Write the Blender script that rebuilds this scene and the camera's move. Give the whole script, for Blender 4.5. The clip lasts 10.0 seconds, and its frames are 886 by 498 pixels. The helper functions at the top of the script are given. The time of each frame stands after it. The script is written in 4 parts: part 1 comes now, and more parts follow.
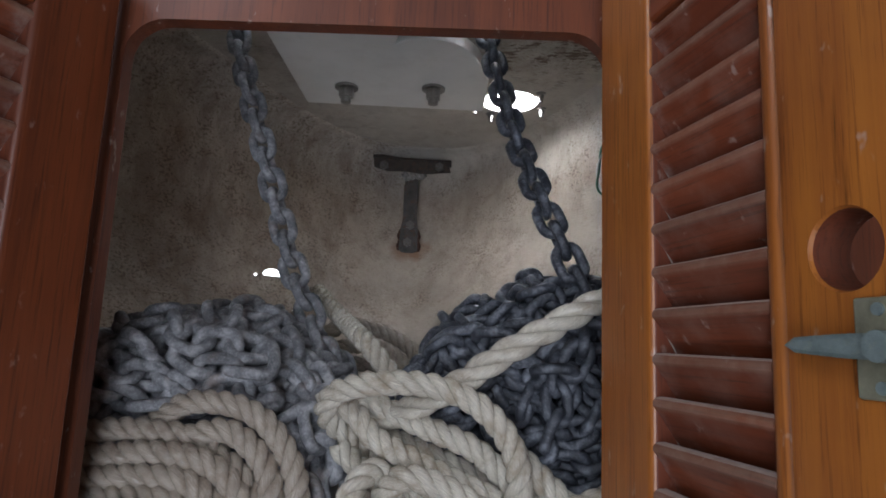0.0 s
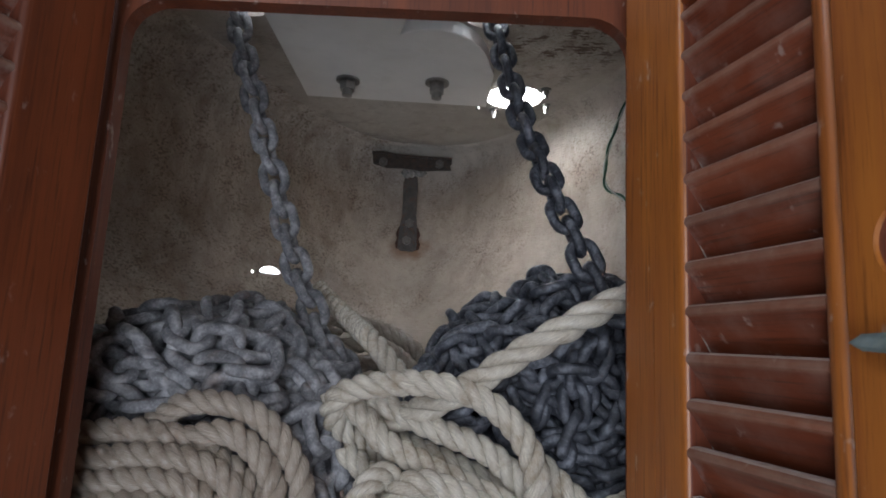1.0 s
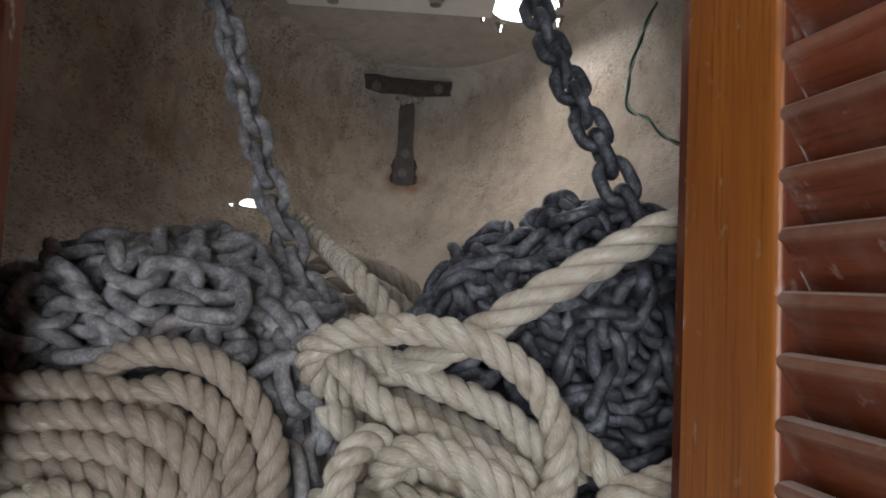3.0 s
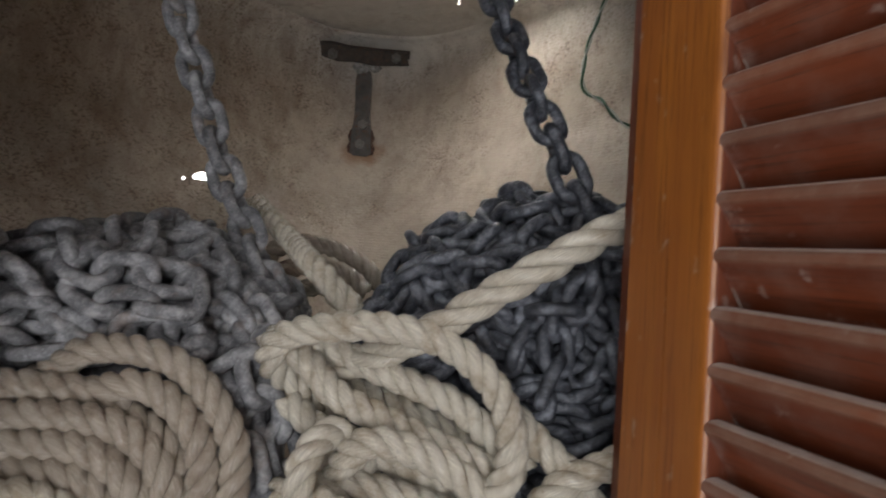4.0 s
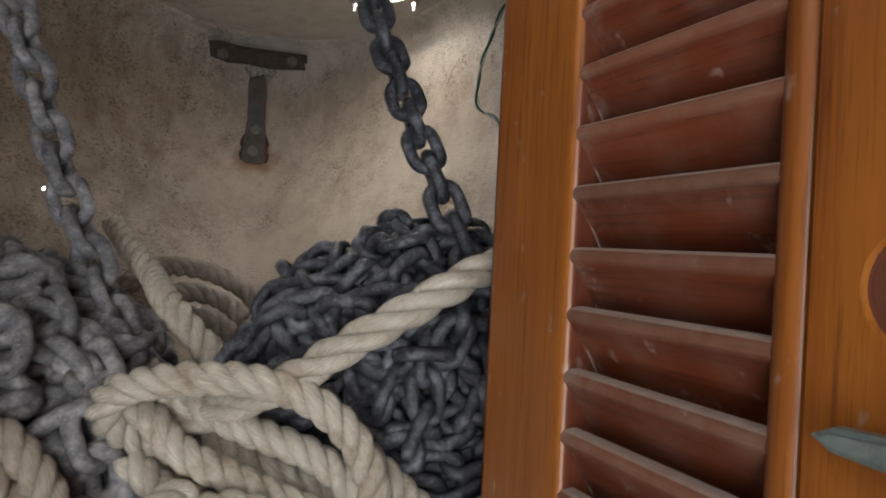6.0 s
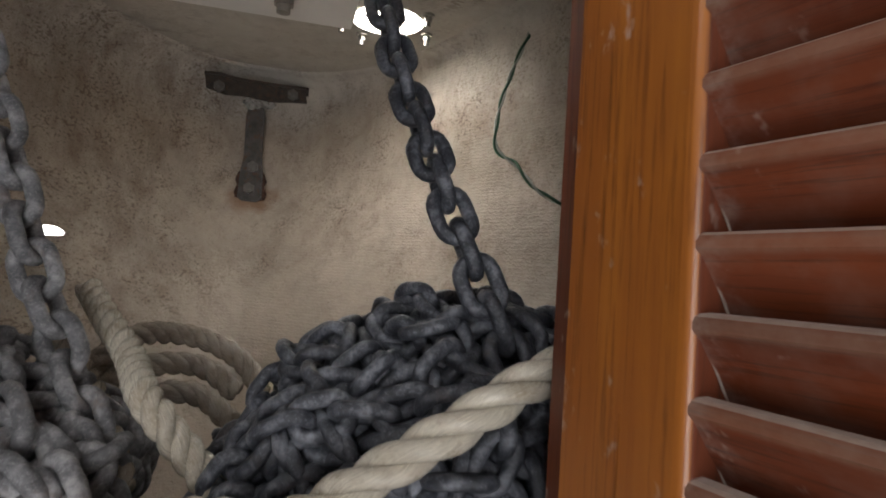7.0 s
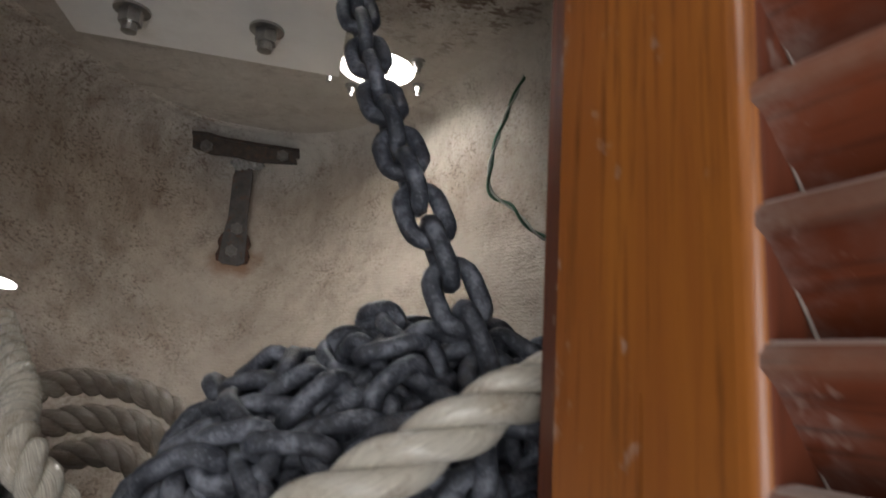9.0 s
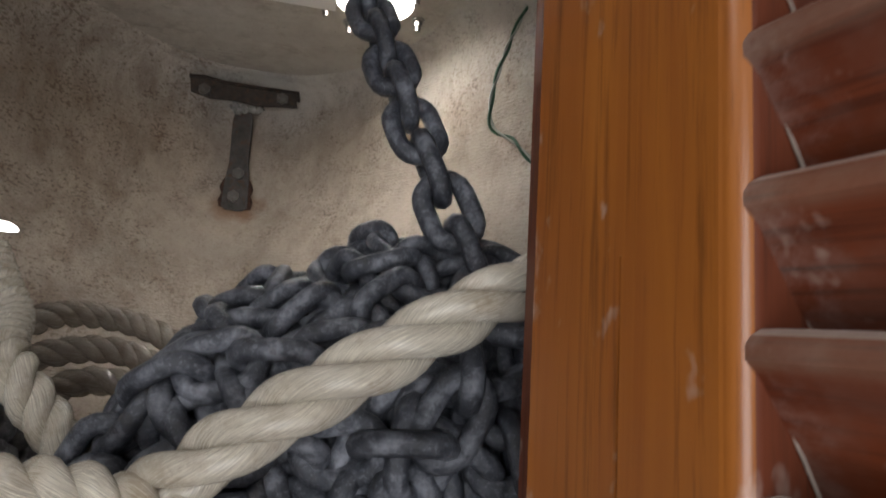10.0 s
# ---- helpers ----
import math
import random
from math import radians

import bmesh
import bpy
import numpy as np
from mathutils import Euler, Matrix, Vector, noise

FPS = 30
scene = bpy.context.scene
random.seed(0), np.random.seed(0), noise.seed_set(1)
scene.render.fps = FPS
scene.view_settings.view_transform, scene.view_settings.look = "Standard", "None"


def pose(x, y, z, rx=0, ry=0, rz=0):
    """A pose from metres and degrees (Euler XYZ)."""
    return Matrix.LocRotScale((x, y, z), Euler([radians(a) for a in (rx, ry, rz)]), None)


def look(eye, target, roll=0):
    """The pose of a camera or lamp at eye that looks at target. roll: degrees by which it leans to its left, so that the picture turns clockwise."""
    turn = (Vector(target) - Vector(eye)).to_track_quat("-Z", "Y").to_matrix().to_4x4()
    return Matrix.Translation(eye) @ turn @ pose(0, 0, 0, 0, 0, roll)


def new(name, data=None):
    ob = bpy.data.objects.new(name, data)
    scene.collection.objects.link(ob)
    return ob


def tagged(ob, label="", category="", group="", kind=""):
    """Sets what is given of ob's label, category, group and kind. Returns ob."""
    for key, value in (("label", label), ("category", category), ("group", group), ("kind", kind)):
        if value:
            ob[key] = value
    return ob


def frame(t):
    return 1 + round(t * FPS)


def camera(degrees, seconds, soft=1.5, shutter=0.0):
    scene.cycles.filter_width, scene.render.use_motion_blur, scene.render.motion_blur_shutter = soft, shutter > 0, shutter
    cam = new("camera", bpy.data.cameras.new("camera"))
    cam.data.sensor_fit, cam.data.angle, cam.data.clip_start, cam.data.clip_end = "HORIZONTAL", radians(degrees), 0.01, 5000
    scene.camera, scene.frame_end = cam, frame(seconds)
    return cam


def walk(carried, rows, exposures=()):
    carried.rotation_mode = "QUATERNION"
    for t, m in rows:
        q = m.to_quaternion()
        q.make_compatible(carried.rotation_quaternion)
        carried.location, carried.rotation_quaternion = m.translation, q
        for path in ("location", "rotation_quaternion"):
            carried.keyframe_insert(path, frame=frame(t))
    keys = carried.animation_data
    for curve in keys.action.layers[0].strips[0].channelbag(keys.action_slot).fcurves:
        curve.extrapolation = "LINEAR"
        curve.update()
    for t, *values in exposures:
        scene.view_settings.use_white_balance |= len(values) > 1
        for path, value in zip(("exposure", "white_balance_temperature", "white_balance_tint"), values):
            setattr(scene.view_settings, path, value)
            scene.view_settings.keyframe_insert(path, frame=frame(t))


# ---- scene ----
cam = camera(72.1, 10.0, soft=1.7, shutter=0.5)
PATH = [
    (0, (0.019, -0.019, 1.013), (-0.012, 1.957, 1.318), 2.4),
    (0.5, (0.017, -0.012, 1.013), (0.002, 1.964, 1.321), 2.5),
    (1, (0.002, 0.003, 1.01), (-0.001, 1.979, 1.321), 2.7),
    (1.5, (0.009, 0.032, 0.989), (0.005, 2.008, 1.301), 2.7),
    (2, (0.016, 0.044, 0.976), (0.012, 2.023, 1.26), 2.8),
    (3.5, (-0.006, 0.111, 1.022), (0.043, 2.11, 1.066), 2.7),
    (4, (-0.002, 0.086, 1.032), (0.159, 2.079, 1.028), 2.9),
    (4.5, (0.006, 0.08, 1.06), (0.288, 2.059, 1.049), 3.1),
    (5, (-0.007, 0.091, 1.055), (0.356, 2.057, 1.048), 3.2),
    (6.5, (0.046, 0.132, 1.07), (0.485, 2.083, 1.091), 3.0),
    (7, (0.02, 0.177, 1.097), (0.465, 2.125, 1.174), 3.5),
    (7.5, (0.025, 0.206, 1.088), (0.46, 2.151, 1.251), 3.6),
    (8, (0.01, 0.241, 1.117), (0.426, 2.172, 1.431), 4.0),
    (8.5, (0.025, 0.255, 1.088), (0.424, 2.169, 1.506), 3.9),
    (9, (0.06, 0.248, 1.054), (0.452, 2.17, 1.448), 3.7),
    (9.5, (0.072, 0.245, 1.045), (0.447, 2.183, 1.369), 3.4),
    (10, (0.072, 0.257, 1.036), (0.446, 2.205, 1.287), 3.2),
]
walk(cam, [(t, look(eye, target, roll)) for t, eye, target, roll in PATH],
     exposures=[(0.0, -0.22, 5550, 10), (2.0, -0.16, 5850, 10), (4.0, -0.12, 6250, 10), (6.5, -0.06, 6400, 10), (9.0, 0.0, 6150, 10), (10.0, 0.08, 6250, 10)])

# ---- world and light ----
world = bpy.data.worlds.new("world")
scene.world = world
world.use_nodes = True
wn = world.node_tree.nodes
sky = wn.new("ShaderNodeTexSky")
sky.sky_type, sky.sun_disc = "NISHITA", False
sky.dust_density = 6.0
sky.sun_elevation, sky.sun_rotation = radians(50), radians(200)
world.node_tree.links.new(sky.outputs[0], wn["Background"].inputs[0])
wn["Background"].inputs[1].default_value = 0.12


def lamp(name, m, power, sx, sy, colour, shape="RECTANGLE"):
    d = bpy.data.lights.new(name, "AREA")
    d.shape, d.size, d.size_y, d.energy, d.color = shape, sx, sy, power, colour
    ob = new(name, d)
    ob.matrix_world = m
    return ob


CENTRE = -0.06  # the boat's middle line
HOLE = (0.106, 0.957)  # daylight opening in the deck
lamp("cabin_light", look((-0.09, -0.60, 0.86), (-0.04, 0.6, 1.06)), 9.4, 0.50, 0.95, (1.0, 0.985, 0.975))
lamp("cabin_ceiling_light", look((-0.55, -0.12, 1.80), (0.05, 0.42, 1.0)), 3.3, 0.34, 0.34, (1.0, 0.985, 0.965))
lamp("deck_daylight", look((HOLE[0], HOLE[1], 1.475), (HOLE[0] + 0.04, HOLE[1] - 0.01, 1.0)), 4.4, 0.21, 0.21, (1.0, 0.98, 0.93), "DISK")

SLIT = Vector((-0.276, 0.987, 1.118))  # a gap in the port side that lets daylight in
SLIT_WAY = Vector((-0.40, 0.91, 0.06)).normalized()
SLIT_OUT = Vector((-0.74, 0.60, -0.30)).normalized()  # square to the hull there
lamp("slit_daylight", look(SLIT + 0.014 * SLIT_OUT, SLIT - SLIT_OUT), 0.05, 0.12, 0.055, (1.0, 0.99, 0.97))


# ---- materials ----
def material(name):
    m = bpy.data.materials.new(name)
    m.use_nodes = True
    return m, m.node_tree.nodes, m.node_tree.links, m.node_tree.nodes["Principled BSDF"]


def coords(n, l, scale, kind="Object", turn=(0, 0, 0)):
    c = n.new("ShaderNodeTexCoord")
    m = n.new("ShaderNodeMapping")
    m.inputs["Scale"].default_value = scale
    m.inputs["Rotation"].default_value = turn
    l.new(c.outputs[kind], m.inputs[0])
    return m.outputs[0]


def varied(n, l, scale):
    """Object coordinates, shifted by chance from piece to piece."""
    c, o = n.new("ShaderNodeTexCoord"), n.new("ShaderNodeObjectInfo")
    a, m = n.new("ShaderNodeVectorMath"), n.new("ShaderNodeMapping")
    l.new(c.outputs["Object"], a.inputs[0])
    k = n.new("ShaderNodeVectorMath")
    k.operation = "SCALE"
    k.inputs[0].default_value = (3.1, 4.7, 6.3)
    l.new(o.outputs["Random"], k.inputs["Scale"])
    l.new(k.outputs[0], a.inputs[1])
    m.inputs["Scale"].default_value = scale
    l.new(a.outputs[0], m.inputs[0])
    return m.outputs[0]


def noise_tex(n, l, vec, scale, detail=4.0, rough=0.55, distort=0.0):
    t = n.new("ShaderNodeTexNoise")
    t.inputs["Scale"].default_value, t.inputs["Detail"].default_value = scale, detail
    t.inputs["Roughness"].default_value, t.inputs["Distortion"].default_value = rough, distort
    l.new(vec, t.inputs["Vector"])
    return t.outputs["Fac"]


def ramp(n, l, fac, stops):
    r = n.new("ShaderNodeValToRGB")
    e = r.color_ramp.elements
    while len(e) < len(stops):
        e.new(0.5)
    for k, (p, c) in zip(e, stops):
        k.position, k.color = p, (*c, 1.0) if len(c) == 3 else c
    l.new(fac, r.inputs[0])
    return r.outputs[0]


def step_ramp(n, l, fac, lo, hi):
    return ramp(n, l, fac, [(lo, (0, 0, 0)), (hi, (1, 1, 1))])


def mix(n, l, fac, a, b, mode="MIX"):
    x = n.new("ShaderNodeMix")
    x.data_type, x.blend_type = "RGBA", mode
    for socket, v in ((x.inputs[0], fac), (x.inputs[6], a), (x.inputs[7], b)):
        if isinstance(v, (int, float)):
            socket.default_value = v
        elif isinstance(v, tuple):
            socket.default_value = (*v, 1.0)
        else:
            l.new(v, socket)
    return x.outputs[2]


def maths(n, l, op, a, b=0.0):
    x = n.new("ShaderNodeMath")
    x.operation = op
    for socket, v in ((x.inputs[0], a), (x.inputs[1], b)):
        if isinstance(v, (int, float)):
            socket.default_value = v
        else:
            l.new(v, socket)
    return x.outputs[0]


def bump(n, l, bsdf, height, strength, distance, before=None):
    b = n.new("ShaderNodeBump")
    b.inputs["Strength"].default_value, b.inputs["Distance"].default_value = strength, distance
    l.new(height, b.inputs["Height"])
    if before is not None:
        l.new(before, b.inputs["Normal"])
    l.new(b.outputs[0], bsdf.inputs["Normal"])
    return b.outputs[0]


def axis_of(n, l, vec, axis):
    s = n.new("ShaderNodeSeparateXYZ")
    l.new(vec, s.inputs[0])
    return s.outputs[axis]


def upward(n, l):
    g = n.new("ShaderNodeNewGeometry")
    return axis_of(n, l, g.outputs["Normal"], 2)


def wood(name, along, light, dark, dust=0.0, rough=0.32, scuffs=0.5, coat=0.2):
    """Varnished wood with its grain along one axis."""
    m, n, l, b = material(name)
    sc = [1.0, 1.0, 1.0]
    sc["xyz".index(along)] = 0.035
    v = varied(n, l, tuple(sc))
    broad = noise_tex(n, l, v, 55, 5, 0.6, 0.8)
    fine = noise_tex(n, l, v, 420, 4, 0.7)
    col = ramp(n, l, broad, [(0.28, dark), (0.5, tuple((p + q) / 2 for p, q in zip(light, dark))), (0.72, light)])
    col = mix(n, l, step_ramp(n, l, fine, 0.52, 0.75), col, tuple(0.45 * c for c in dark))
    plain = coords(n, l, (1, 1, 1))
    own = varied(n, l, (1, 1, 1))
    patch = noise_tex(n, l, own, 9, 4)
    col = mix(n, l, maths(n, l, "MULTIPLY", step_ramp(n, l, patch, 0.45, 0.75), 0.35), col, tuple(0.6 * c for c in dark))
    marks = step_ramp(n, l, noise_tex(n, l, varied(n, l, (1, 1, 0.55)), 95, 3, 0.6), 0.645, 0.73)
    col = mix(n, l, maths(n, l, "MULTIPLY", marks, 0.45 * scuffs), col, (0.50, 0.42, 0.36))
    r = maths(n, l, "ADD", maths(n, l, "MULTIPLY", patch, 0.25), rough - 0.1)
    if dust:
        d = maths(n, l, "MULTIPLY", step_ramp(n, l, upward(n, l), 0.50, 0.95), dust)
        d = maths(n, l, "MULTIPLY", d, maths(n, l, "ADD", noise_tex(n, l, own, 160, 4, 0.7), 0.35))
        col = mix(n, l, d, col, (0.42, 0.37, 0.33))
        r = maths(n, l, "ADD", r, maths(n, l, "MULTIPLY", d, 0.5))
        front = maths(n, l, "MULTIPLY", maths(n, l, "ADD", axis_of(n, l, plain, 1), 0.004), 250.0)
        nose = maths(n, l, "MULTIPLY", step_ramp(n, l, front, 0.62, 0.95), noise_tex(n, l, own, 130, 4, 0.7))
        col = mix(n, l, maths(n, l, "MULTIPLY", nose, 0.42), col, (0.31, 0.23, 0.165))
        haze = step_ramp(n, l, noise_tex(n, l, own, 38, 5, 0.65), 0.45, 0.75)
        col = mix(n, l, maths(n, l, "MULTIPLY", haze, 0.16), col, (0.42, 0.34, 0.28))
    if dust:  # cobweb dust in the corner by the hinge stile
        x = axis_of(n, l, plain, 0)
        corner = ramp(n, l, maths(n, l, "ADD", maths(n, l, "SUBTRACT", x, 0.062), maths(n, l, "MULTIPLY", noise_tex(n, l, own, 70, 4), 0.02)), [(0.010, (1, 1, 1)), (0.019, (0, 0, 0))])
        corner = maths(n, l, "MULTIPLY", corner, step_ramp(n, l, noise_tex(n, l, own, 120, 5, 0.7), 0.42, 0.66))
        col = mix(n, l, maths(n, l, "MULTIPLY", corner, 0.25), col, (0.45, 0.40, 0.36))
    l.new(col, b.inputs["Base Color"])
    l.new(r, b.inputs["Roughness"])
    b.inputs["Coat Weight"].default_value, b.inputs["Coat Roughness"].default_value = coat, 0.22
    bump(n, l, b, fine, 0.10, 0.0006)
    return m


WOOD_V = wood("varnished_wood_upright", "z", (0.385, 0.137, 0.019), (0.195, 0.054, 0.011), rough=0.33, scuffs=0.9, coat=0.15)
# darker, redder copy of the stile wood, with the left door's shade in it
WOOD_V_SHADE = wood("varnished_wood_upright_shaded", "z", (0.20, 0.050, 0.014), (0.095, 0.023, 0.008), rough=0.40, coat=0.12)
# darkened stile wood: carries shade for faces turned from the light
WOOD_EDGE_SHADE = wood("shaded_edge_wood", "z", (0.15, 0.036, 0.013), (0.075, 0.018, 0.007), rough=0.5, coat=0.05)
WOOD_H = wood("varnished_wood_across", "x", (0.225, 0.055, 0.016), (0.11, 0.026, 0.009))
WOOD_SLAT = wood("varnished_slat_wood", "x", (0.195, 0.045, 0.014), (0.092, 0.020, 0.008), dust=0.85, rough=0.46, scuffs=0.8, coat=0.1)
WOOD_DULL = wood("dark_cabin_wood", "z", (0.185, 0.048, 0.015), (0.095, 0.024, 0.009), rough=0.5, scuffs=1.2, coat=0.08)


def hull_paint(name, base, speck_amount, weave, pipe=False):
    """Beige paint on laminate: woven relief, yellowed stains, black and brown mildew specks."""
    m, n, l, b = material(name)
    v = coords(n, l, (1, 1, 1))
    stain = noise_tex(n, l, v, 6, 5, 0.6)
    col = ramp(n, l, stain, [(0.3, tuple(0.80 * c for c in base)), (0.55, base), (0.8, tuple(min(1, 1.10 * c) for c in base))])
    if not pipe:  # the deck's paint laps down over the rounded edge
        lap = maths(n, l, "ADD", axis_of(n, l, v, 2), maths(n, l, "MULTIPLY", noise_tex(n, l, v, 12, 4), 0.05))
        lap = maths(n, l, "MULTIPLY", maths(n, l, "SUBTRACT", lap, 1.33), 8.0)
        col = mix(n, l, step_ramp(n, l, lap, 0.05, 0.9), col, (0.58, 0.545, 0.485))
    brown = step_ramp(n, l, noise_tex(n, l, v, 14, 6, 0.7, 0.6), 0.56, 0.74)
    col = mix(n, l, maths(n, l, "MULTIPLY", brown, 0.45), col, (0.20, 0.125, 0.070))
    specks = step_ramp(n, l, maths(n, l, "ADD", noise_tex(n, l, coords(n, l, (1, 0.7, 1.15)), 235, 4, 0.68), maths(n, l, "MULTIPLY", maths(n, l, "SUBTRACT", noise_tex(n, l, v, 24, 4, 0.65), 0.5), 0.45)), 0.55, 0.61)
    tiny = step_ramp(n, l, noise_tex(n, l, coords(n, l, (1, 1, 1.1)), 430, 3, 0.6), 0.55, 0.61)
    x = axis_of(n, l, v, 0)
    z = axis_of(n, l, v, 2)
    port = maths(n, l, "MULTIPLY", maths(n, l, "SUBTRACT", -0.085, x), 4.6)
    high = maths(n, l, "MULTIPLY", maths(n, l, "SUBTRACT", z, 1.00), 3.0)
    where = maths(n, l, "ADD", maths(n, l, "MINIMUM", maths(n, l, "MAXIMUM", port, 0.05), 1.0), maths(n, l, "SUBTRACT", maths(n, l, "MULTIPLY", noise_tex(n, l, v, 8, 5, 0.65), 2.0), 0.5))
    where = maths(n, l, "ADD", where, maths(n, l, "MINIMUM", maths(n, l, "MAXIMUM", high, 0.0), 0.35))
    where = step_ramp(n, l, maths(n, l, "MULTIPLY", where, 0.5), 0.33, 0.58)
    if pipe:  # dirt gathers round the chain pipe
        d = n.new("ShaderNodeVectorMath")
        d.operation = "DISTANCE"
        l.new(v, d.inputs[0])
        d.inputs[1].default_value = (0.14, 0.735, 1.42)
        group = maths(n, l, "MULTIPLY", maths(n, l, "SUBTRACT", noise_tex(n, l, v, 26, 3, 0.6), 0.5), 0.9)
        specks = step_ramp(n, l, maths(n, l, "ADD", noise_tex(n, l, coords(n, l, (0.6, 1.4, 1)), 120, 5, 0.72), group), 0.56, 0.61)
        near = maths(n, l, "ADD", d.outputs["Value"], maths(n, l, "MULTIPLY", noise_tex(n, l, v, 20, 4), 0.12))
        where = maths(n, l, "MAXIMUM", maths(n, l, "MULTIPLY", where, 0.25), ramp(n, l, near, [(0.13, (1, 1, 1)), (0.24, (0, 0, 0))]))
    k = maths(n, l, "MULTIPLY", maths(n, l, "MAXIMUM", specks, maths(n, l, "MULTIPLY", tiny, 0.45)), where)
    smudge = step_ramp(n, l, noise_tex(n, l, coords(n, l, (1, 0.8, 0.5)), 34, 6, 0.72), 0.40, 0.68)
    col = mix(n, l, maths(n, l, "MULTIPLY", maths(n, l, "MULTIPLY", smudge, 0.62), maths(n, l, "ADD", maths(n, l, "MULTIPLY", where, 0.8), 0.2)), col, (0.17, 0.110, 0.070))
    col = mix(n, l, maths(n, l, "MULTIPLY", k, speck_amount), col, (0.100, 0.058, 0.034))
    few = step_ramp(n, l, noise_tex(n, l, v, 210, 2, 0.5), 0.70, 0.74)
    col = mix(n, l, maths(n, l, "MULTIPLY", few, 0.5), col, (0.09, 0.055, 0.03))
    rust = n.new("ShaderNodeVectorMath")  # rust has bled from the stem fitting
    rust.operation = "DISTANCE"
    l.new(v, rust.inputs[0])
    rust.inputs[1].default_value = (-0.073, 1.235, 1.205)
    bleed = maths(n, l, "ADD", rust.outputs["Value"], maths(n, l, "MULTIPLY", noise_tex(n, l, v, 45, 4), 0.05))
    col = mix(n, l, maths(n, l, "MULTIPLY", ramp(n, l, bleed, [(0.042, (1, 1, 1)), (0.070, (0, 0, 0))]), 0.75), col, (0.22, 0.10, 0.04))
    l.new(col, b.inputs["Base Color"])
    b.inputs["Roughness"].default_value = 0.62
    wa = n.new("ShaderNodeTexWave")
    wa.inputs["Scale"].default_value, wa.inputs["Distortion"].default_value, wa.inputs["Detail"].default_value = 70, 7.0, 3
    wa.inputs["Detail Scale"].default_value = 3
    wa.bands_direction = "Z"
    l.new(v, wa.inputs["Vector"])
    lump = noise_tex(n, l, v, 60, 4, 0.6)
    h = maths(n, l, "ADD", maths(n, l, "MULTIPLY", wa.outputs["Fac"], 0.09 * weave), lump)
    bump(n, l, b, h, 0.42, 0.0055)
    return m


HULL = hull_paint("hull_paint", (0.475, 0.400, 0.322), 0.62, 1.0)
DECK = hull_paint("deck_paint", (0.58, 0.545, 0.485), 0.92, 0.2, True)


def plain(name, base, rough, metal=0.0, spread=0.25, scale=40, grain=0.2, spot=None, spots=0.0):
    m, n, l, b = material(name)
    v = coords(n, l, (1, 1, 1))
    a = noise_tex(n, l, v, scale, 5, 0.65)
    col = ramp(n, l, a, [(0.3, tuple((1 - spread) * c for c in base)), (0.7, tuple(min(1, (1 + spread) * c) for c in base))])
    if spot:
        col = mix(n, l, maths(n, l, "MULTIPLY", step_ramp(n, l, noise_tex(n, l, v, scale * 1.7, 5, 0.7), 0.52, 0.66), spots), col, spot)
    l.new(col, b.inputs["Base Color"])
    b.inputs["Roughness"].default_value, b.inputs["Metallic"].default_value = rough, metal
    bump(n, l, b, noise_tex(n, l, v, scale * 6, 4, 0.7), grain, 0.0015)
    return m


WHITE = plain("white_painted_board", (0.86, 0.85, 0.82), 0.45, spread=0.06, scale=8, grain=0.05, spot=(0.35, 0.30, 0.24), spots=0.10)
STEEL = plain("stainless_steel", (0.38, 0.37, 0.35), 0.28, 0.9, 0.2, 90, 0.1)
RUSTY = plain("weathered_bracket_steel", (0.050, 0.038, 0.030), 0.6, 0.3, 0.45, 70, 0.3, (0.105, 0.055, 0.030), 0.9)
STRAP = plain("grey_strap_steel", (0.070, 0.062, 0.055), 0.50, 0.3, 0.45, 60, 0.4, (0.095, 0.042, 0.018), 0.85)
FLAKE = plain("flaking_rust", (0.060, 0.024, 0.012), 0.85, 0.0, 0.5, 130, 0.8, (0.12, 0.048, 0.018), 0.7)
BOLT_DULL = plain("dull_bolt_steel", (0.15, 0.14, 0.125), 0.5, 0.6, 0.3, 120, 0.3, (0.10, 0.055, 0.03), 0.5)
WORN_PIN = plain("corroded_pin_metal", (0.30, 0.29, 0.27), 0.7, 0.2, 0.45, 110, 0.6, (0.07, 0.045, 0.03), 0.8)
BRONZE = plain("verdigris_catch_metal", (0.20, 0.25, 0.25), 0.5, 0.5, 0.25, 120, 0.3, (0.28, 0.32, 0.26), 0.6)
PLATE = plain("aged_catch_plate", (0.20, 0.195, 0.135), 0.55, 0.3, 0.2, 150, 0.2)
WIRE = plain("green_wire_insulation", (0.035, 0.10, 0.055), 0.45, 0.0, 0.2, 60, 0.1)
WIRE_PALE = plain("pale_wire_insulation", (0.42, 0.44, 0.38), 0.45, 0.0, 0.2, 60, 0.1)
WEB = plain("cobweb_dust", (0.30, 0.25, 0.21), 0.9, 0.0, 0.2, 200, 0.2)
CABIN = plain("cabin_lining", (0.55, 0.50, 0.42), 0.6, 0.0, 0.08, 6, 0.1)
SOLE = plain("cabin_sole", (0.16, 0.085, 0.04), 0.45, 0.0, 0.2, 12, 0.1)


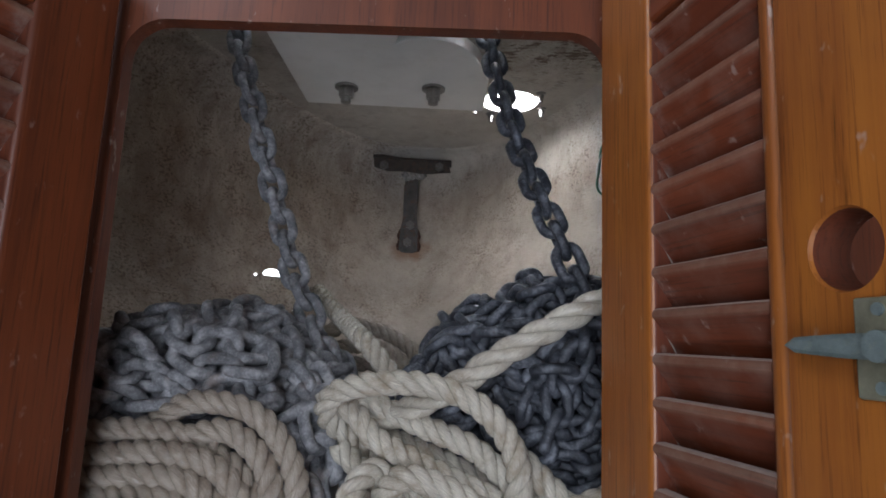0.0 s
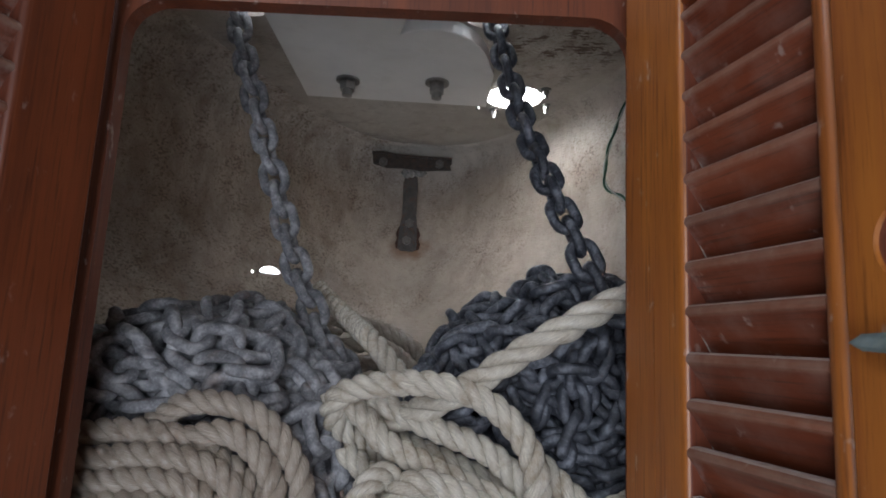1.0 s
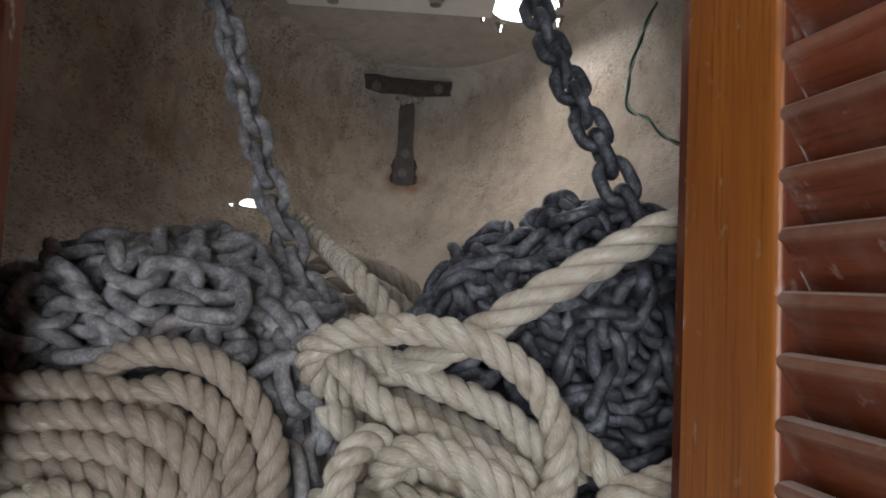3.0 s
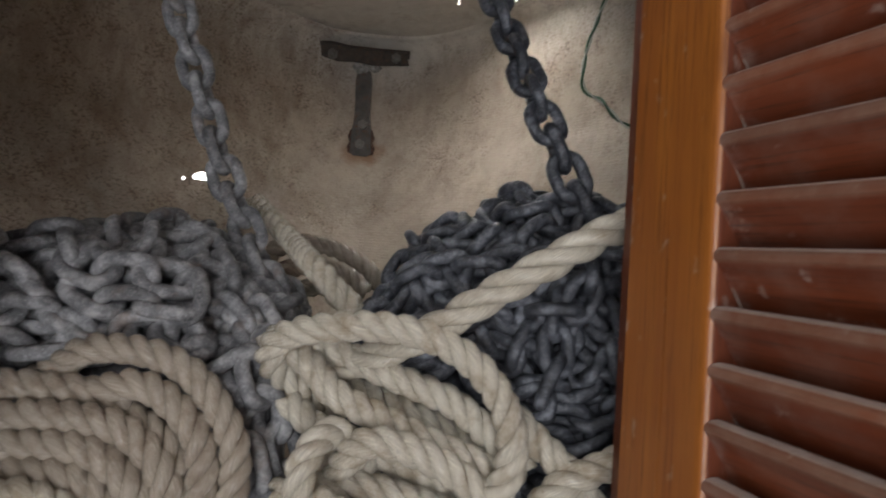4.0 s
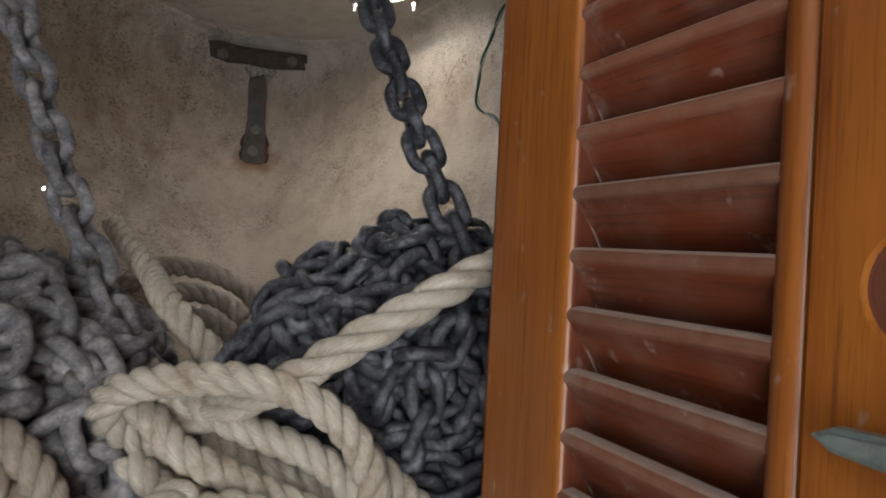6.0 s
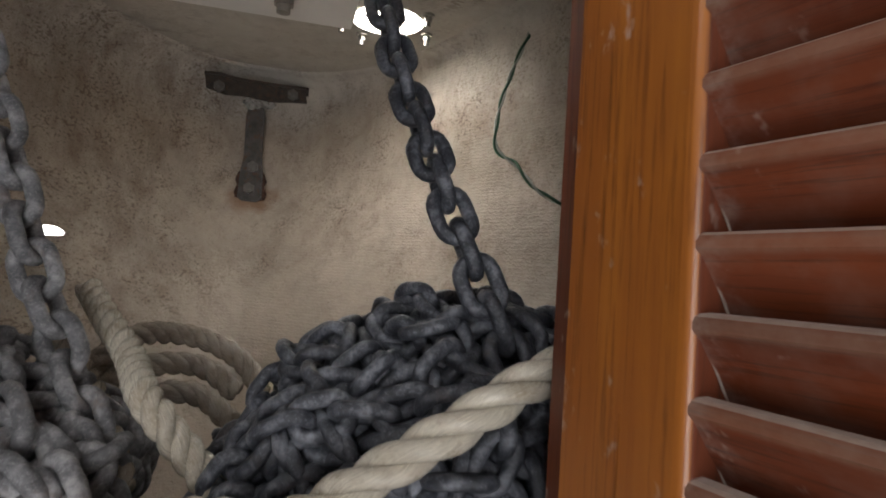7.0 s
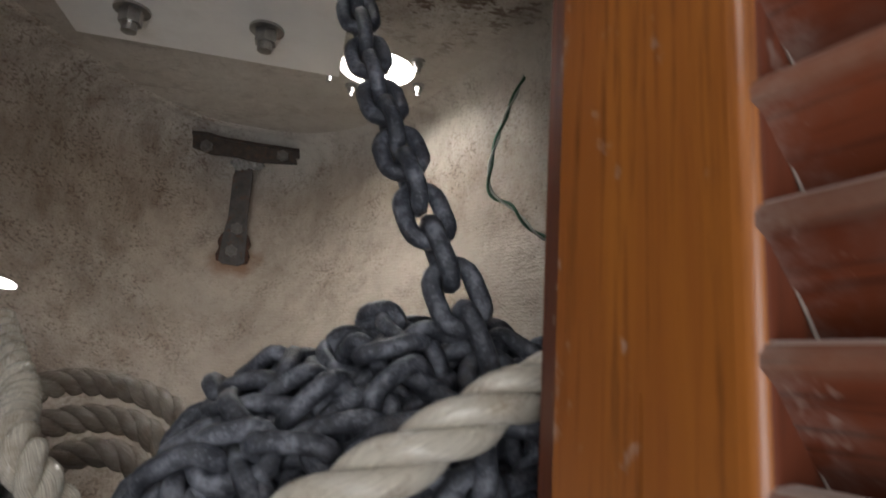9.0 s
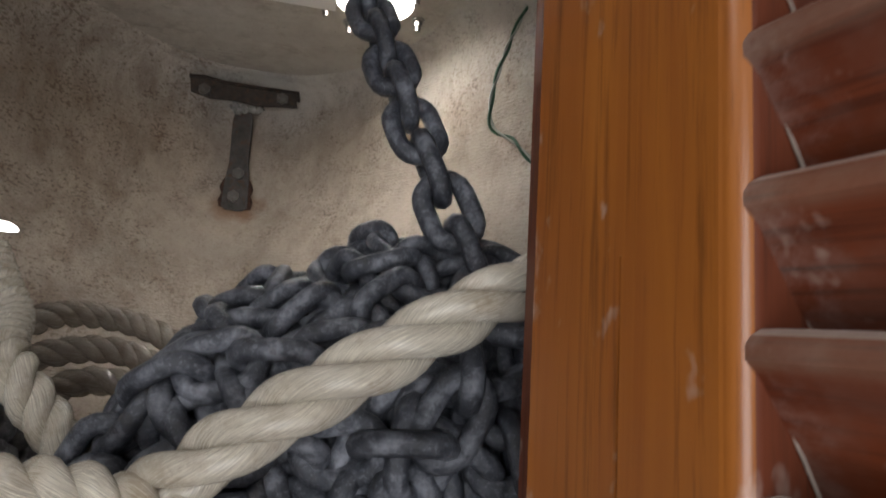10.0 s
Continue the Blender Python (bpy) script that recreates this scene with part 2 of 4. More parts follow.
def chain_metal(name, base, pale, rust, rough):
    m, n, l, b = material(name)
    g = n.new("ShaderNodeNewGeometry")
    o = n.new("ShaderNodeObjectInfo")
    v = g.outputs["Position"]
    a = noise_tex(n, l, v, 80, 5, 0.66)
    f = noise_tex(n, l, v, 480, 5, 0.75)
    col = ramp(n, l, a, [(0.34, tuple(0.50 * c for c in base)), (0.5, base), (0.66, pale)])
    col = mix(n, l, maths(n, l, "MULTIPLY", step_ramp(n, l, f, 0.53, 0.64), 0.55), col, pale)
    col = mix(n, l, maths(n, l, "MULTIPLY", step_ramp(n, l, noise_tex(n, l, v, 24, 5, 0.7), 0.57, 0.69), 0.55), col, rust)
    r = maths(n, l, "ADD", maths(n, l, "MULTIPLY", o.outputs["Random"], 0.35), 0.80)
    h = n.new("ShaderNodeHueSaturation")
    l.new(r, h.inputs["Value"])
    l.new(col, h.inputs["Color"])
    l.new(h.outputs[0], b.inputs["Base Color"])
    l.new(maths(n, l, "ADD", maths(n, l, "MULTIPLY", f, 0.3), rough - 0.15), b.inputs["Roughness"])
    b.inputs["Metallic"].default_value = 0.1
    bump(n, l, b, maths(n, l, "ADD", maths(n, l, "MULTIPLY", a, 2.0), f), 0.55, 0.0013)
    return m


CHAIN_PALE = chain_metal("chalky_galvanised_steel", (0.195, 0.195, 0.205), (0.41, 0.405, 0.41), (0.22, 0.165, 0.135), 0.74)
CHAIN_DARK = chain_metal("dark_worn_steel", (0.052, 0.056, 0.068), (0.20, 0.21, 0.24), (0.08, 0.063, 0.052), 0.38)


def rope_fibre(name, base, dirt):
    """Glossy filaments that run along the rope, aslant to each strand."""
    m, n, l, b = material(name)
    c = n.new("ShaderNodeTexCoord")
    turned, stretched = n.new("ShaderNodeMapping"), n.new("ShaderNodeMapping")
    turned.inputs["Rotation"].default_value = (0, 0, 0.50)
    stretched.inputs["Scale"].default_value = (70, 2900, 1)
    l.new(c.outputs["UV"], turned.inputs[0])
    l.new(turned.outputs[0], stretched.inputs[0])
    fib = noise_tex(n, l, stretched.outputs[0], 1.0, 5, 0.7)
    g = n.new("ShaderNodeNewGeometry")
    v = g.outputs["Position"]
    col = ramp(n, l, fib, [(0.32, tuple(0.50 * q for q in base)), (0.50, base), (0.68, tuple(min(0.93, 1.42 * q) for q in base))])
    soil = step_ramp(n, l, noise_tex(n, l, v, 48, 6, 0.7), 0.47, 0.66)
    col = mix(n, l, maths(n, l, "MULTIPLY", soil, 0.68), col, dirt)
    fleck = step_ramp(n, l, noise_tex(n, l, v, 260, 3, 0.6), 0.70, 0.76)
    col = mix(n, l, maths(n, l, "MULTIPLY", fleck, 0.45), col, (0.24, 0.17, 0.11))
    l.new(col, b.inputs["Base Color"])
    l.new(maths(n, l, "ADD", maths(n, l, "MULTIPLY", fib, 0.32), 0.08), b.inputs["Roughness"])
    b.inputs["Specular IOR Level"].default_value = 0.9
    b.inputs["Coat Weight"].default_value, b.inputs["Coat Roughness"].default_value = 0.5, 0.17
    bump(n, l, b, fib, 0.75, 0.0022)
    return m


ROPE_WHITE = rope_fibre("pale_nylon_fibre", (0.68, 0.622, 0.510), (0.34, 0.255, 0.160))
ROPE_OLD = rope_fibre("weathered_nylon_fibre", (0.47, 0.40, 0.32), (0.25, 0.185, 0.135))


# ---- mesh helpers ----
def mesh_of(bm, name, mat, smooth=False):
    me = bpy.data.meshes.new(name)
    bm.to_mesh(me)
    bm.free()
    me.materials.append(mat)
    if smooth:
        for p in me.polygons:
            p.use_smooth = True
    return me


def part(name, bm, mat, parent=None, label="", smooth=False):
    ob = new(name, mesh_of(bm, name, mat, smooth))
    ob.parent = parent
    return tagged(ob, label)


def thing(name, m, label, category, kind="", group=""):
    ob = new(name)
    ob.empty_display_size = 0.02
    ob.matrix_world = m
    return tagged(ob, label, category, group, kind)


def box(x0, x1, y0, y1, z0, z1, bevel=0.0, bm=None, segments=2):
    bm = bm or bmesh.new()
    made = bmesh.ops.create_cube(bm, size=1.0)["verts"]
    for v in made:
        v.co = Vector((x0 if v.co.x < 0 else x1, y0 if v.co.y < 0 else y1, z0 if v.co.z < 0 else z1))
    if bevel:
        edges = list({e for v in made for e in v.link_edges})
        bmesh.ops.bevel(bm, geom=edges, offset=bevel, segments=segments, affect="EDGES", profile=0.5)
    return bm


def prism(points, z0, z1, axis="z", bm=None, bevel=0.0):
    """An outline in a plane, drawn out along the axis that is left."""
    bm = bm or bmesh.new()
    def at(p, q, h):
        return {"z": (p, q, h), "y": (p, h, q), "x": (h, p, q)}[axis]
    lower = [bm.verts.new(at(p, q, z0)) for p, q in points]
    upper = [bm.verts.new(at(p, q, z1)) for p, q in points]
    k = len(points)
    a, b = bm.faces.new(lower), bm.faces.new(upper)
    for i in range(k):
        bm.faces.new((lower[i], lower[(i + 1) % k], upper[(i + 1) % k], upper[i]))
    bmesh.ops.recalc_face_normals(bm, faces=bm.faces)
    if bevel:
        bmesh.ops.bevel(bm, geom=list(a.edges) + list(b.edges), offset=bevel, segments=2, affect="EDGES")
    return bm


def rod(a, b, r, sides=16, bm=None, r2=None):
    bm = bm or bmesh.new()
    a, b = Vector(a), Vector(b)
    m = Matrix.Translation((a + b) / 2) @ (b - a).to_track_quat("Z", "Y").to_matrix().to_4x4()
    bmesh.ops.create_cone(bm, cap_ends=True, segments=sides, radius1=r, radius2=r if r2 is None else r2, depth=(b - a).length, matrix=m)
    return bm


def cut(ob, cutters):
    """Cuts openings through a mesh."""
    held, ob.parent = ob.parent, None
    for c in cutters:
        c_ob = new("cutter", mesh_of(c, "cutter", ob.data.materials[0]))
        mod = ob.modifiers.new("opening", "BOOLEAN")
        mod.operation, mod.object, mod.solver = "DIFFERENCE", c_ob, "EXACT"
        bpy.context.view_layer.update()
        me = bpy.data.meshes.new_from_object(ob.evaluated_get(bpy.context.evaluated_depsgraph_get()))
        ob.modifiers.clear()
        ob.data = me
        bpy.data.objects.remove(c_ob)
    ob.parent = held
    return ob


def spline(points, gap):
    """A smooth line through the points, cut into even steps."""
    p = np.array(points, float)
    p = np.vstack([2 * p[0] - p[1], p, 2 * p[-1] - p[-2]])
    out = []
    for i in range(1, len(p) - 2):
        for t in np.linspace(0, 1, 24, endpoint=False):
            a, b, c, d = p[i - 1 : i + 3]
            out.append(0.5 * (2 * b + (c - a) * t + (2 * a - 5 * b + 4 * c - d) * t**2 + (3 * b - a - 3 * c + d) * t**3))
    out = np.array(out + [p[-2]])
    s = np.r_[0, np.cumsum(np.linalg.norm(np.diff(out, axis=0), axis=1))]
    even = np.linspace(0, s[-1], max(2, int(round(s[-1] / gap)) + 1))
    return np.stack([np.interp(even, s, out[:, k]) for k in range(3)], 1)


def frames_along(p):
    """Tangents and steady normals along a line."""
    t = np.gradient(p, axis=0)
    t /= np.linalg.norm(t, axis=1)[:, None]
    n = np.zeros_like(p)
    first = np.cross(t[0], (0.3, 0.1, 0.9))
    n[0] = first / np.linalg.norm(first)
    for i in range(1, len(p)):
        v = n[i - 1] - t[i] * n[i - 1].dot(t[i])
        n[i] = v / np.linalg.norm(v)
    return t, n, np.cross(t, n)


def sweep(p, r, sides, name, mat, parent, cap=True, label="", phase=0.0):
    """A round tube along the points; its UV runs in metres along and around."""
    t, n, b = frames_along(p)
    ang = np.linspace(0, 2 * math.pi, sides, endpoint=False) + phase
    ring = p[:, None] + r * (np.cos(ang)[None, :, None] * n[:, None] + np.sin(ang)[None, :, None] * b[:, None])
    k = len(p)
    faces, uvs = [], []
    s = np.r_[0, np.cumsum(np.linalg.norm(np.diff(p, axis=0), axis=1))]
    for i in range(k - 1):
        for j in range(sides):
            j2 = (j + 1) % sides
            faces.append((i * sides + j, i * sides + j2, (i + 1) * sides + j2, (i + 1) * sides + j))
            w0, w1 = j * 2 * math.pi * r / sides, (j + 1) * 2 * math.pi * r / sides
            uvs += [(s[i], w0), (s[i], w1), (s[i + 1], w1), (s[i + 1], w0)]
    if cap:
        faces += [tuple(range(sides))[::-1], tuple(range((k - 1) * sides, k * sides))]
        uvs += [(0, 0)] * (2 * sides)
    me = bpy.data.meshes.new(name)
    me.from_pydata([tuple(v) for v in ring.reshape(-1, 3)], [], faces)
    lay = me.uv_layers.new(name="along")
    lay.data.foreach_set("uv", np.array(uvs, "f").ravel())
    me.materials.append(mat)
    me.polygons.foreach_set("use_smooth", [True] * len(me.polygons))
    ob = new(name, me)
    ob.parent = parent
    return tagged(ob, label)


# ---- the locker: hull sides, deck, bulkhead, cabin ----
def stem_y(z):
    return float(np.interp(z, (0.5, 0.8, 0.95, 1.08, 1.22, 1.45), (0.72, 0.93, 1.03, 1.14, 1.25, 1.29)))


def half_width(y, z):
    p = float(np.interp(z, (0.5, 0.9, 1.1, 1.25, 1.42), (0.90, 0.72, 0.60, 0.50, 0.42)))
    a = float(np.interp(z, (0.5, 0.9, 1.1, 1.25, 1.42), (0.55, 0.603, 0.646, 0.555, 0.46)))
    return a * max(stem_y(z) - y, 0.0) ** p


BULK_Y0, BULK_Y1 = 0.419, 0.433
DECK_Z = 1.418


def hull_mesh():
    """The bow from the bulkhead round the stem and back."""
    bm = bmesh.new()
    rows, cols = 60, 48
    grid = []
    for i in range(rows + 1):
        z = 0.5 + (DECK_Z + 0.003 - 0.5) * (1 - (1 - i / rows) ** 1.7)
        line = []
        for j in range(-cols, cols + 1):
            r = 0.075 if j < 0 else 0.075 - 0.047 * min(1.0, 2.2 * j / cols)  # tighter to starboard
            up = min(max(z - (DECK_Z - r), 0.0), r * 0.999)
            inset = r - math.sqrt(r * r - up * up)  # the side rounds over into the deck
            end = stem_y(z) - inset
            y = end - (end - BULK_Y1 - 0.002) * (j / cols) ** 2
            w = half_width(y + inset, z) * (1 - 2.0 * inset)
            line.append(bm.verts.new((CENTRE + (1 if j > 0 else -1) * w, y, z)))
        grid.append(line)
    for i in range(rows):
        for j in range(2 * cols):
            bm.faces.new((grid[i][j], grid[i][j + 1], grid[i + 1][j + 1], grid[i + 1][j]))
    return bm


hull = part("wall_hull", hull_mesh(), HULL, None, "beige painted laminate bow sides, speckled with brown mildew", True)
mod = hull.modifiers.new("thickness", "SOLIDIFY")
mod.thickness, mod.offset = 0.005, -1
tagged(hull, category="hull", kind="structure")
bpy.context.view_layer.update()
hull.data = bpy.data.meshes.new_from_object(hull.evaluated_get(bpy.context.evaluated_depsgraph_get()))
hull.modifiers.clear()
# a slit and a pinhole of daylight through the port side
across = SLIT_WAY.cross(Vector((0, 0, 1))).normalized()
drill = Matrix((across, SLIT_WAY.cross(across), SLIT_WAY)).transposed().to_4x4()
slit = [(0.018 * math.cos(a), 0.0062 * math.sin(a) + 0.003 * math.cos(a) ** 2) for a in np.linspace(0, 2 * math.pi, 24, endpoint=False)]
dot = [(-0.030 + 0.0024 * math.cos(a), 0.006 + 0.0024 * math.sin(a)) for a in np.linspace(0, 2 * math.pi, 10, endpoint=False)]
for outline in (slit, dot):
    bore = prism(outline, -0.06, 0.06)
    bmesh.ops.transform(bore, matrix=Matrix.Translation(SLIT) @ drill, verts=bore.verts)
    cut(hull, [bore])

PIPES = ((-0.262, 0.700, 0.036), (0.047, 0.703, 0.036))
deck = part("ceiling_deck", box(-0.75, 0.70, BULK_Y1, 1.45, DECK_Z, DECK_Z + 0.018), DECK)
cut(deck, [rod((HOLE[0], HOLE[1], 1.3), (HOLE[0], HOLE[1], 1.6), 0.047, 48)] + [rod((x, y, 1.3), (x, y, 1.6), r, 32) for x, y, r in PIPES])
bm = bmesh.new()
ring = [(0.047, DECK_Z + 0.018), (0.047, DECK_Z + 0.030), (0.060, DECK_Z + 0.030), (0.060, DECK_Z + 0.018)]
turns_of = [[bm.verts.new((HOLE[0] + r * math.cos(2 * math.pi * k / 48), HOLE[1] + r * math.sin(2 * math.pi * k / 48), z)) for r, z in ring] for k in range(48)]
for k in range(48):
    for q in range(4):
        bm.faces.new((turns_of[k][q], turns_of[k][(q + 1) % 4], turns_of[(k + 1) % 48][(q + 1) % 4], turns_of[(k + 1) % 48][q]))
part("collar", bm, DECK, deck, "cream painted collar round the daylight opening", True)
tagged(deck, "off-white painted underside of the deck with a round daylight opening", "ceiling", kind="structure")

# bright overcast daylight outside the openings
glare, g_n, g_l, g_b = material("overcast_daylight")
g_b.inputs["Base Color"].default_value = (0.8, 0.8, 0.8, 1.0)
g_b.inputs["Emission Color"].default_value = (1.0, 0.985, 0.95, 1.0)
g_b.inputs["Emission Strength"].default_value = 6.0
sky_a = part("backdrop", box(-0.5, 0.9, 0.6, 2.4, 1.75, 1.76), glare)
sky_b = part("backdrop", box(-0.5, 0.5, -0.4, 0.4, 0.0, 0.01), glare)
sky_b.matrix_world = Matrix.Translation(SLIT + 0.30 * SLIT_WAY) @ drill
for ob in (sky_a, sky_b):
    tagged(ob, "white overcast daylight outside the boat", "sky", kind="structure")

floor_l = part("floor_locker", box(-0.62, 0.50, BULK_Y1, 1.0, 0.62, 0.66), HULL)
tagged(floor_l, "beige painted bottom of the chain locker", "floor", kind="structure")


def rounded(x0, x1, z0, z1, r, k=8):
    out = []
    for cx, cz, a0 in ((x1 - r, z1 - r, 0), (x0 + r, z1 - r, 90), (x0 + r, z0 + r, 180), (x1 - r, z0 + r, 270)):
        for i in range(k + 1):
            a = radians(a0 + 90 * i / k)
            out.append((cx + r * math.cos(a), cz + r * math.sin(a)))
    return out


OPEN = (-0.240, 0.132, 0.78, 1.253)
bulkhead = part("wall_bulkhead", box(-1.0, 1.0, BULK_Y0, BULK_Y1, 0.0, 1.9), WOOD_DULL)
cut(bulkhead, [prism(rounded(*OPEN, 0.030), BULK_Y0 - 0.05, BULK_Y1 + 0.05, "y")])
tagged(bulkhead, "varnished reddish wooden bulkhead with a round-cornered opening", "wall", kind="structure")

for name, dims, mat, text in (
    ("wall_cabin_port", (-1.02, -1.0, -1.6, BULK_Y1, 0.0, 1.9), CABIN, "plain cream cabin side"),
    ("wall_cabin_starboard", (1.0, 1.02, -1.6, BULK_Y1, 0.0, 1.9), CABIN, "plain cream cabin side"),
    ("wall_cabin_aft", (-1.0, 1.0, -1.62, -1.6, 0.0, 1.9), WOOD_DULL, "plain varnished wooden cabin end"),
    ("ceiling_cabin", (-1.02, 1.02, -1.62, BULK_Y1, 1.9, 1.92), CABIN, "plain cream cabin headlining"),
    ("floor_cabin", (-1.02, 1.02, -1.62, BULK_Y1, -0.02, 0.0), SOLE, "dark wooden cabin sole"),
):
    tagged(part(name, box(*dims), mat), text, name.split("_")[0], kind="structure")


# ---- louvred doors ----
def stile_section(w, d, inner, r, groove=True):
    """Outline in u (along the door) and v (out of its face): flat, a fine groove, then a rounded bead by the slats."""
    pts = [(0, -d), (0, -0.002), (0.002, 0)]
    pts += [(w - 2.05 * r, 0), (w - 1.95 * r, -0.35 * r)] if groove else [(w - 1.15 * r, 0)]
    first = 145 if groove else 88
    for i in range(25):
        a = radians(first - first * i / 24)
        pts.append((w - r + r * math.cos(a), -1.04 * r + r * math.sin(a)))
    pts.append((w, -d))
    return [(w - p, q) for p, q in pts] if inner else pts


def louvred_door(name, m, widths, z0, z1, rails, label, first_tip, pitch, hinge_wood, finger=None):
    """Local x runs from the hinge to the free edge, y out of the seen face, z up."""
    door = thing(name, m, label, "door", "structure")
    d = 0.021
    w1, wp, w2 = widths
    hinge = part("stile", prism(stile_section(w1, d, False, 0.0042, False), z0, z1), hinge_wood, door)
    hinge.data.materials.append(WOOD_EDGE_SHADE)
    for face in hinge.data.polygons:  # shade beside the slats, painted on the inner edge
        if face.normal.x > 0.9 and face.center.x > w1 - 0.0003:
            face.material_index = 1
    if finger:  # a drying check along the grain
        cut(hinge, [box(0.53 * w1 - 0.0003, 0.53 * w1 + 0.0003, -0.003, 0.002, a, b) for a, b in ((0.915, 1.052), (0.80, 0.895))])
    free = part("stile", prism([(w1 + wp + u, v) for u, v in stile_section(w2, d, True, 0.0066)], z0, z1), hinge_wood, door)
    if finger:
        u, z, r = finger
        cut(free, [rod((u, -0.06, z), (u, 0.03, z), r, 40), rod((u, -0.0018, z), (u, 0.0012, z), r, 40, None, r + 0.0015)])
        free.data.materials.append(WOOD_EDGE_SHADE)
        # the hole's wall gets its shade from this darker colour
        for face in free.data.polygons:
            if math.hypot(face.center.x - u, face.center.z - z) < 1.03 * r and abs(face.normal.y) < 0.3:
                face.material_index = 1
    for a, b in ((z0, z0 + rails[0]), (z1 - rails[1], z1)):
        part("rail", box(w1 - 0.001, w1 + wp + 0.001, -d + 0.001, -0.001, a, b, 0.002), WOOD_H, door)
    # slat: the upper edge stands at the seen face, the lower one at the back
    sec = [(-0.0006, -0.0056), (0.0, -0.0046), (0.0, -0.0022), (-0.0008, -0.0006), (-0.0024, 0.0004), (-0.0070, 0.0006), (-0.0090, -0.0006), (-d + 0.0008, -0.0215), (-d + 0.0008, -0.0290), (-d + 0.0022, -0.0305)]
    bm = prism(sec, w1 - 0.002, w1 + wp + 0.002, "x")
    me = mesh_of(bm, "slat", WOOD_SLAT)
    dust = mesh_of(rod((w1 + 0.0004, -0.002, -0.004), (w1 + 0.0006, -d + 0.004, -0.0285), 0.00035, 6), "dust_seam", WEB)
    z = first_tip
    tips = []
    while z - 0.032 > z0 + rails[0] - 0.012:
        tips.append(z)
        z -= pitch
    rnd = random.Random(7)
    for z in tips:
        ob = new("slat", me)
        ob.parent = door
        seam = new("dust_seam", dust)
        seam.parent = door
        seam.matrix_local = pose(0, -0.0014, z)
        ob.matrix_local = pose(0, -0.0014, z, rnd.uniform(-2, 2), rnd.uniform(-0.35, 0.35), 0)
    return door


def door_pose(x, y, heading, flip=False):
    """heading: where the door's width points, in degrees from +x."""
    m = pose(x, y, 0, 0, 0, heading)
    return m @ Matrix.Diagonal((1, -1, 1, 1)) if flip else m


RIGHT = door_pose(0.122, 0.401, -75.3)
# the seen face looks to the middle of the boat: local y must point to -x
right_door = louvred_door("door_1", RIGHT @ Matrix.Diagonal((1, -1, 1, 1)), (0.0605, 0.0880, 0.0815), 0.785, 1.283, (0.06, 0.063),
    "varnished reddish-brown louvred door standing open, dust on its slats", 1.2155, 0.0254, WOOD_V, (0.1915, 1.0555, 0.0162))
# stiles use the copy whose colour holds the shade on this side
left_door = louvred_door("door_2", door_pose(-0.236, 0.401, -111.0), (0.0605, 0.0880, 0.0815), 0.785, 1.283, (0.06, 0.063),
    "varnished reddish-brown louvred door swung wide open", 1.2155, 0.0254, WOOD_V_SHADE)

# ---- chains ----
WIRE_R, PITCH, LINK_W = 0.0047, 0.0232, 0.0288
PALE_GAUGE, DARK_GAUGE = 1.14, 0.98


def link_mesh(mat, name, gauge):
    """One oval link, lying in its xy plane, long axis x."""
    half = (PITCH + 2 * WIRE_R) / 2 - LINK_W / 2 + WIRE_R * 0.9
    rr = LINK_W / 2 - WIRE_R
    line = []
    for i in range(9):
        a = radians(-90 + 180 * i / 8)
        line.append((half + rr * math.cos(a), rr * math.sin(a)))
    line += [(0.0, rr)]
    for i in range(9):
        a = radians(90 + 180 * i / 8)
        line.append((-half + rr * math.cos(a), rr * math.sin(a)))
    line += [(0.0, -rr)]
    k, sides = len(line), 8
    verts, faces = [], []
    for i in range(k):
        p, q, a = Vector((*line[i], 0)), Vector((*line[(i + 1) % k], 0)), Vector((*line[i - 1], 0))
        t = (q - a).normalized()
        n = Vector((t.y, -t.x, 0))
        for j in range(sides):
            g = 2 * math.pi * j / sides
            verts.append(tuple(gauge * p + gauge * WIRE_R * (math.cos(g) * n + math.sin(g) * Vector((0, 0, 1)))))
    for i in range(k):
        for j in range(sides):
            i2, j2 = (i + 1) % k, (j + 1) % sides
            faces.append((i * sides + j, i2 * sides + j, i2 * sides + j2, i * sides + j2))
    me = bpy.data.meshes.new(name)
    me.from_pydata(verts, [], faces)
    me.materials.append(mat)
    me.polygons.foreach_set("use_smooth", [True] * len(me.polygons))
    return me


def link_pose(a, b, up, roll):
    t = (b - a).normalized()
    side = up.cross(t).normalized()
    n = t.cross(side)
    m = Matrix((t, side, n)).transposed().to_4x4()
    return Matrix.Translation((a + b) / 2) @ m @ pose(0, 0, 0, roll, 0, 0)


def heap_height(x, y, c):
    """Height of a heap at a place; c: middle x, y, top, widths to the sides, front and back slopes."""
    cx, cy, top, wl, wr, front, back, brink, steep = c
    dx = (x - cx) / (wl if x < cx else wr)
    dy = cy - y
    z = top - 0.085 * dx * dx + 0.009 * noise.noise(Vector((x * 17, y * 17, top * 9)))
    s = front if dy > 0 else back
    return z - s * (math.sqrt(dy * dy + 0.03**2) - 0.03) - steep * max(0.0, brink - y) ** 2


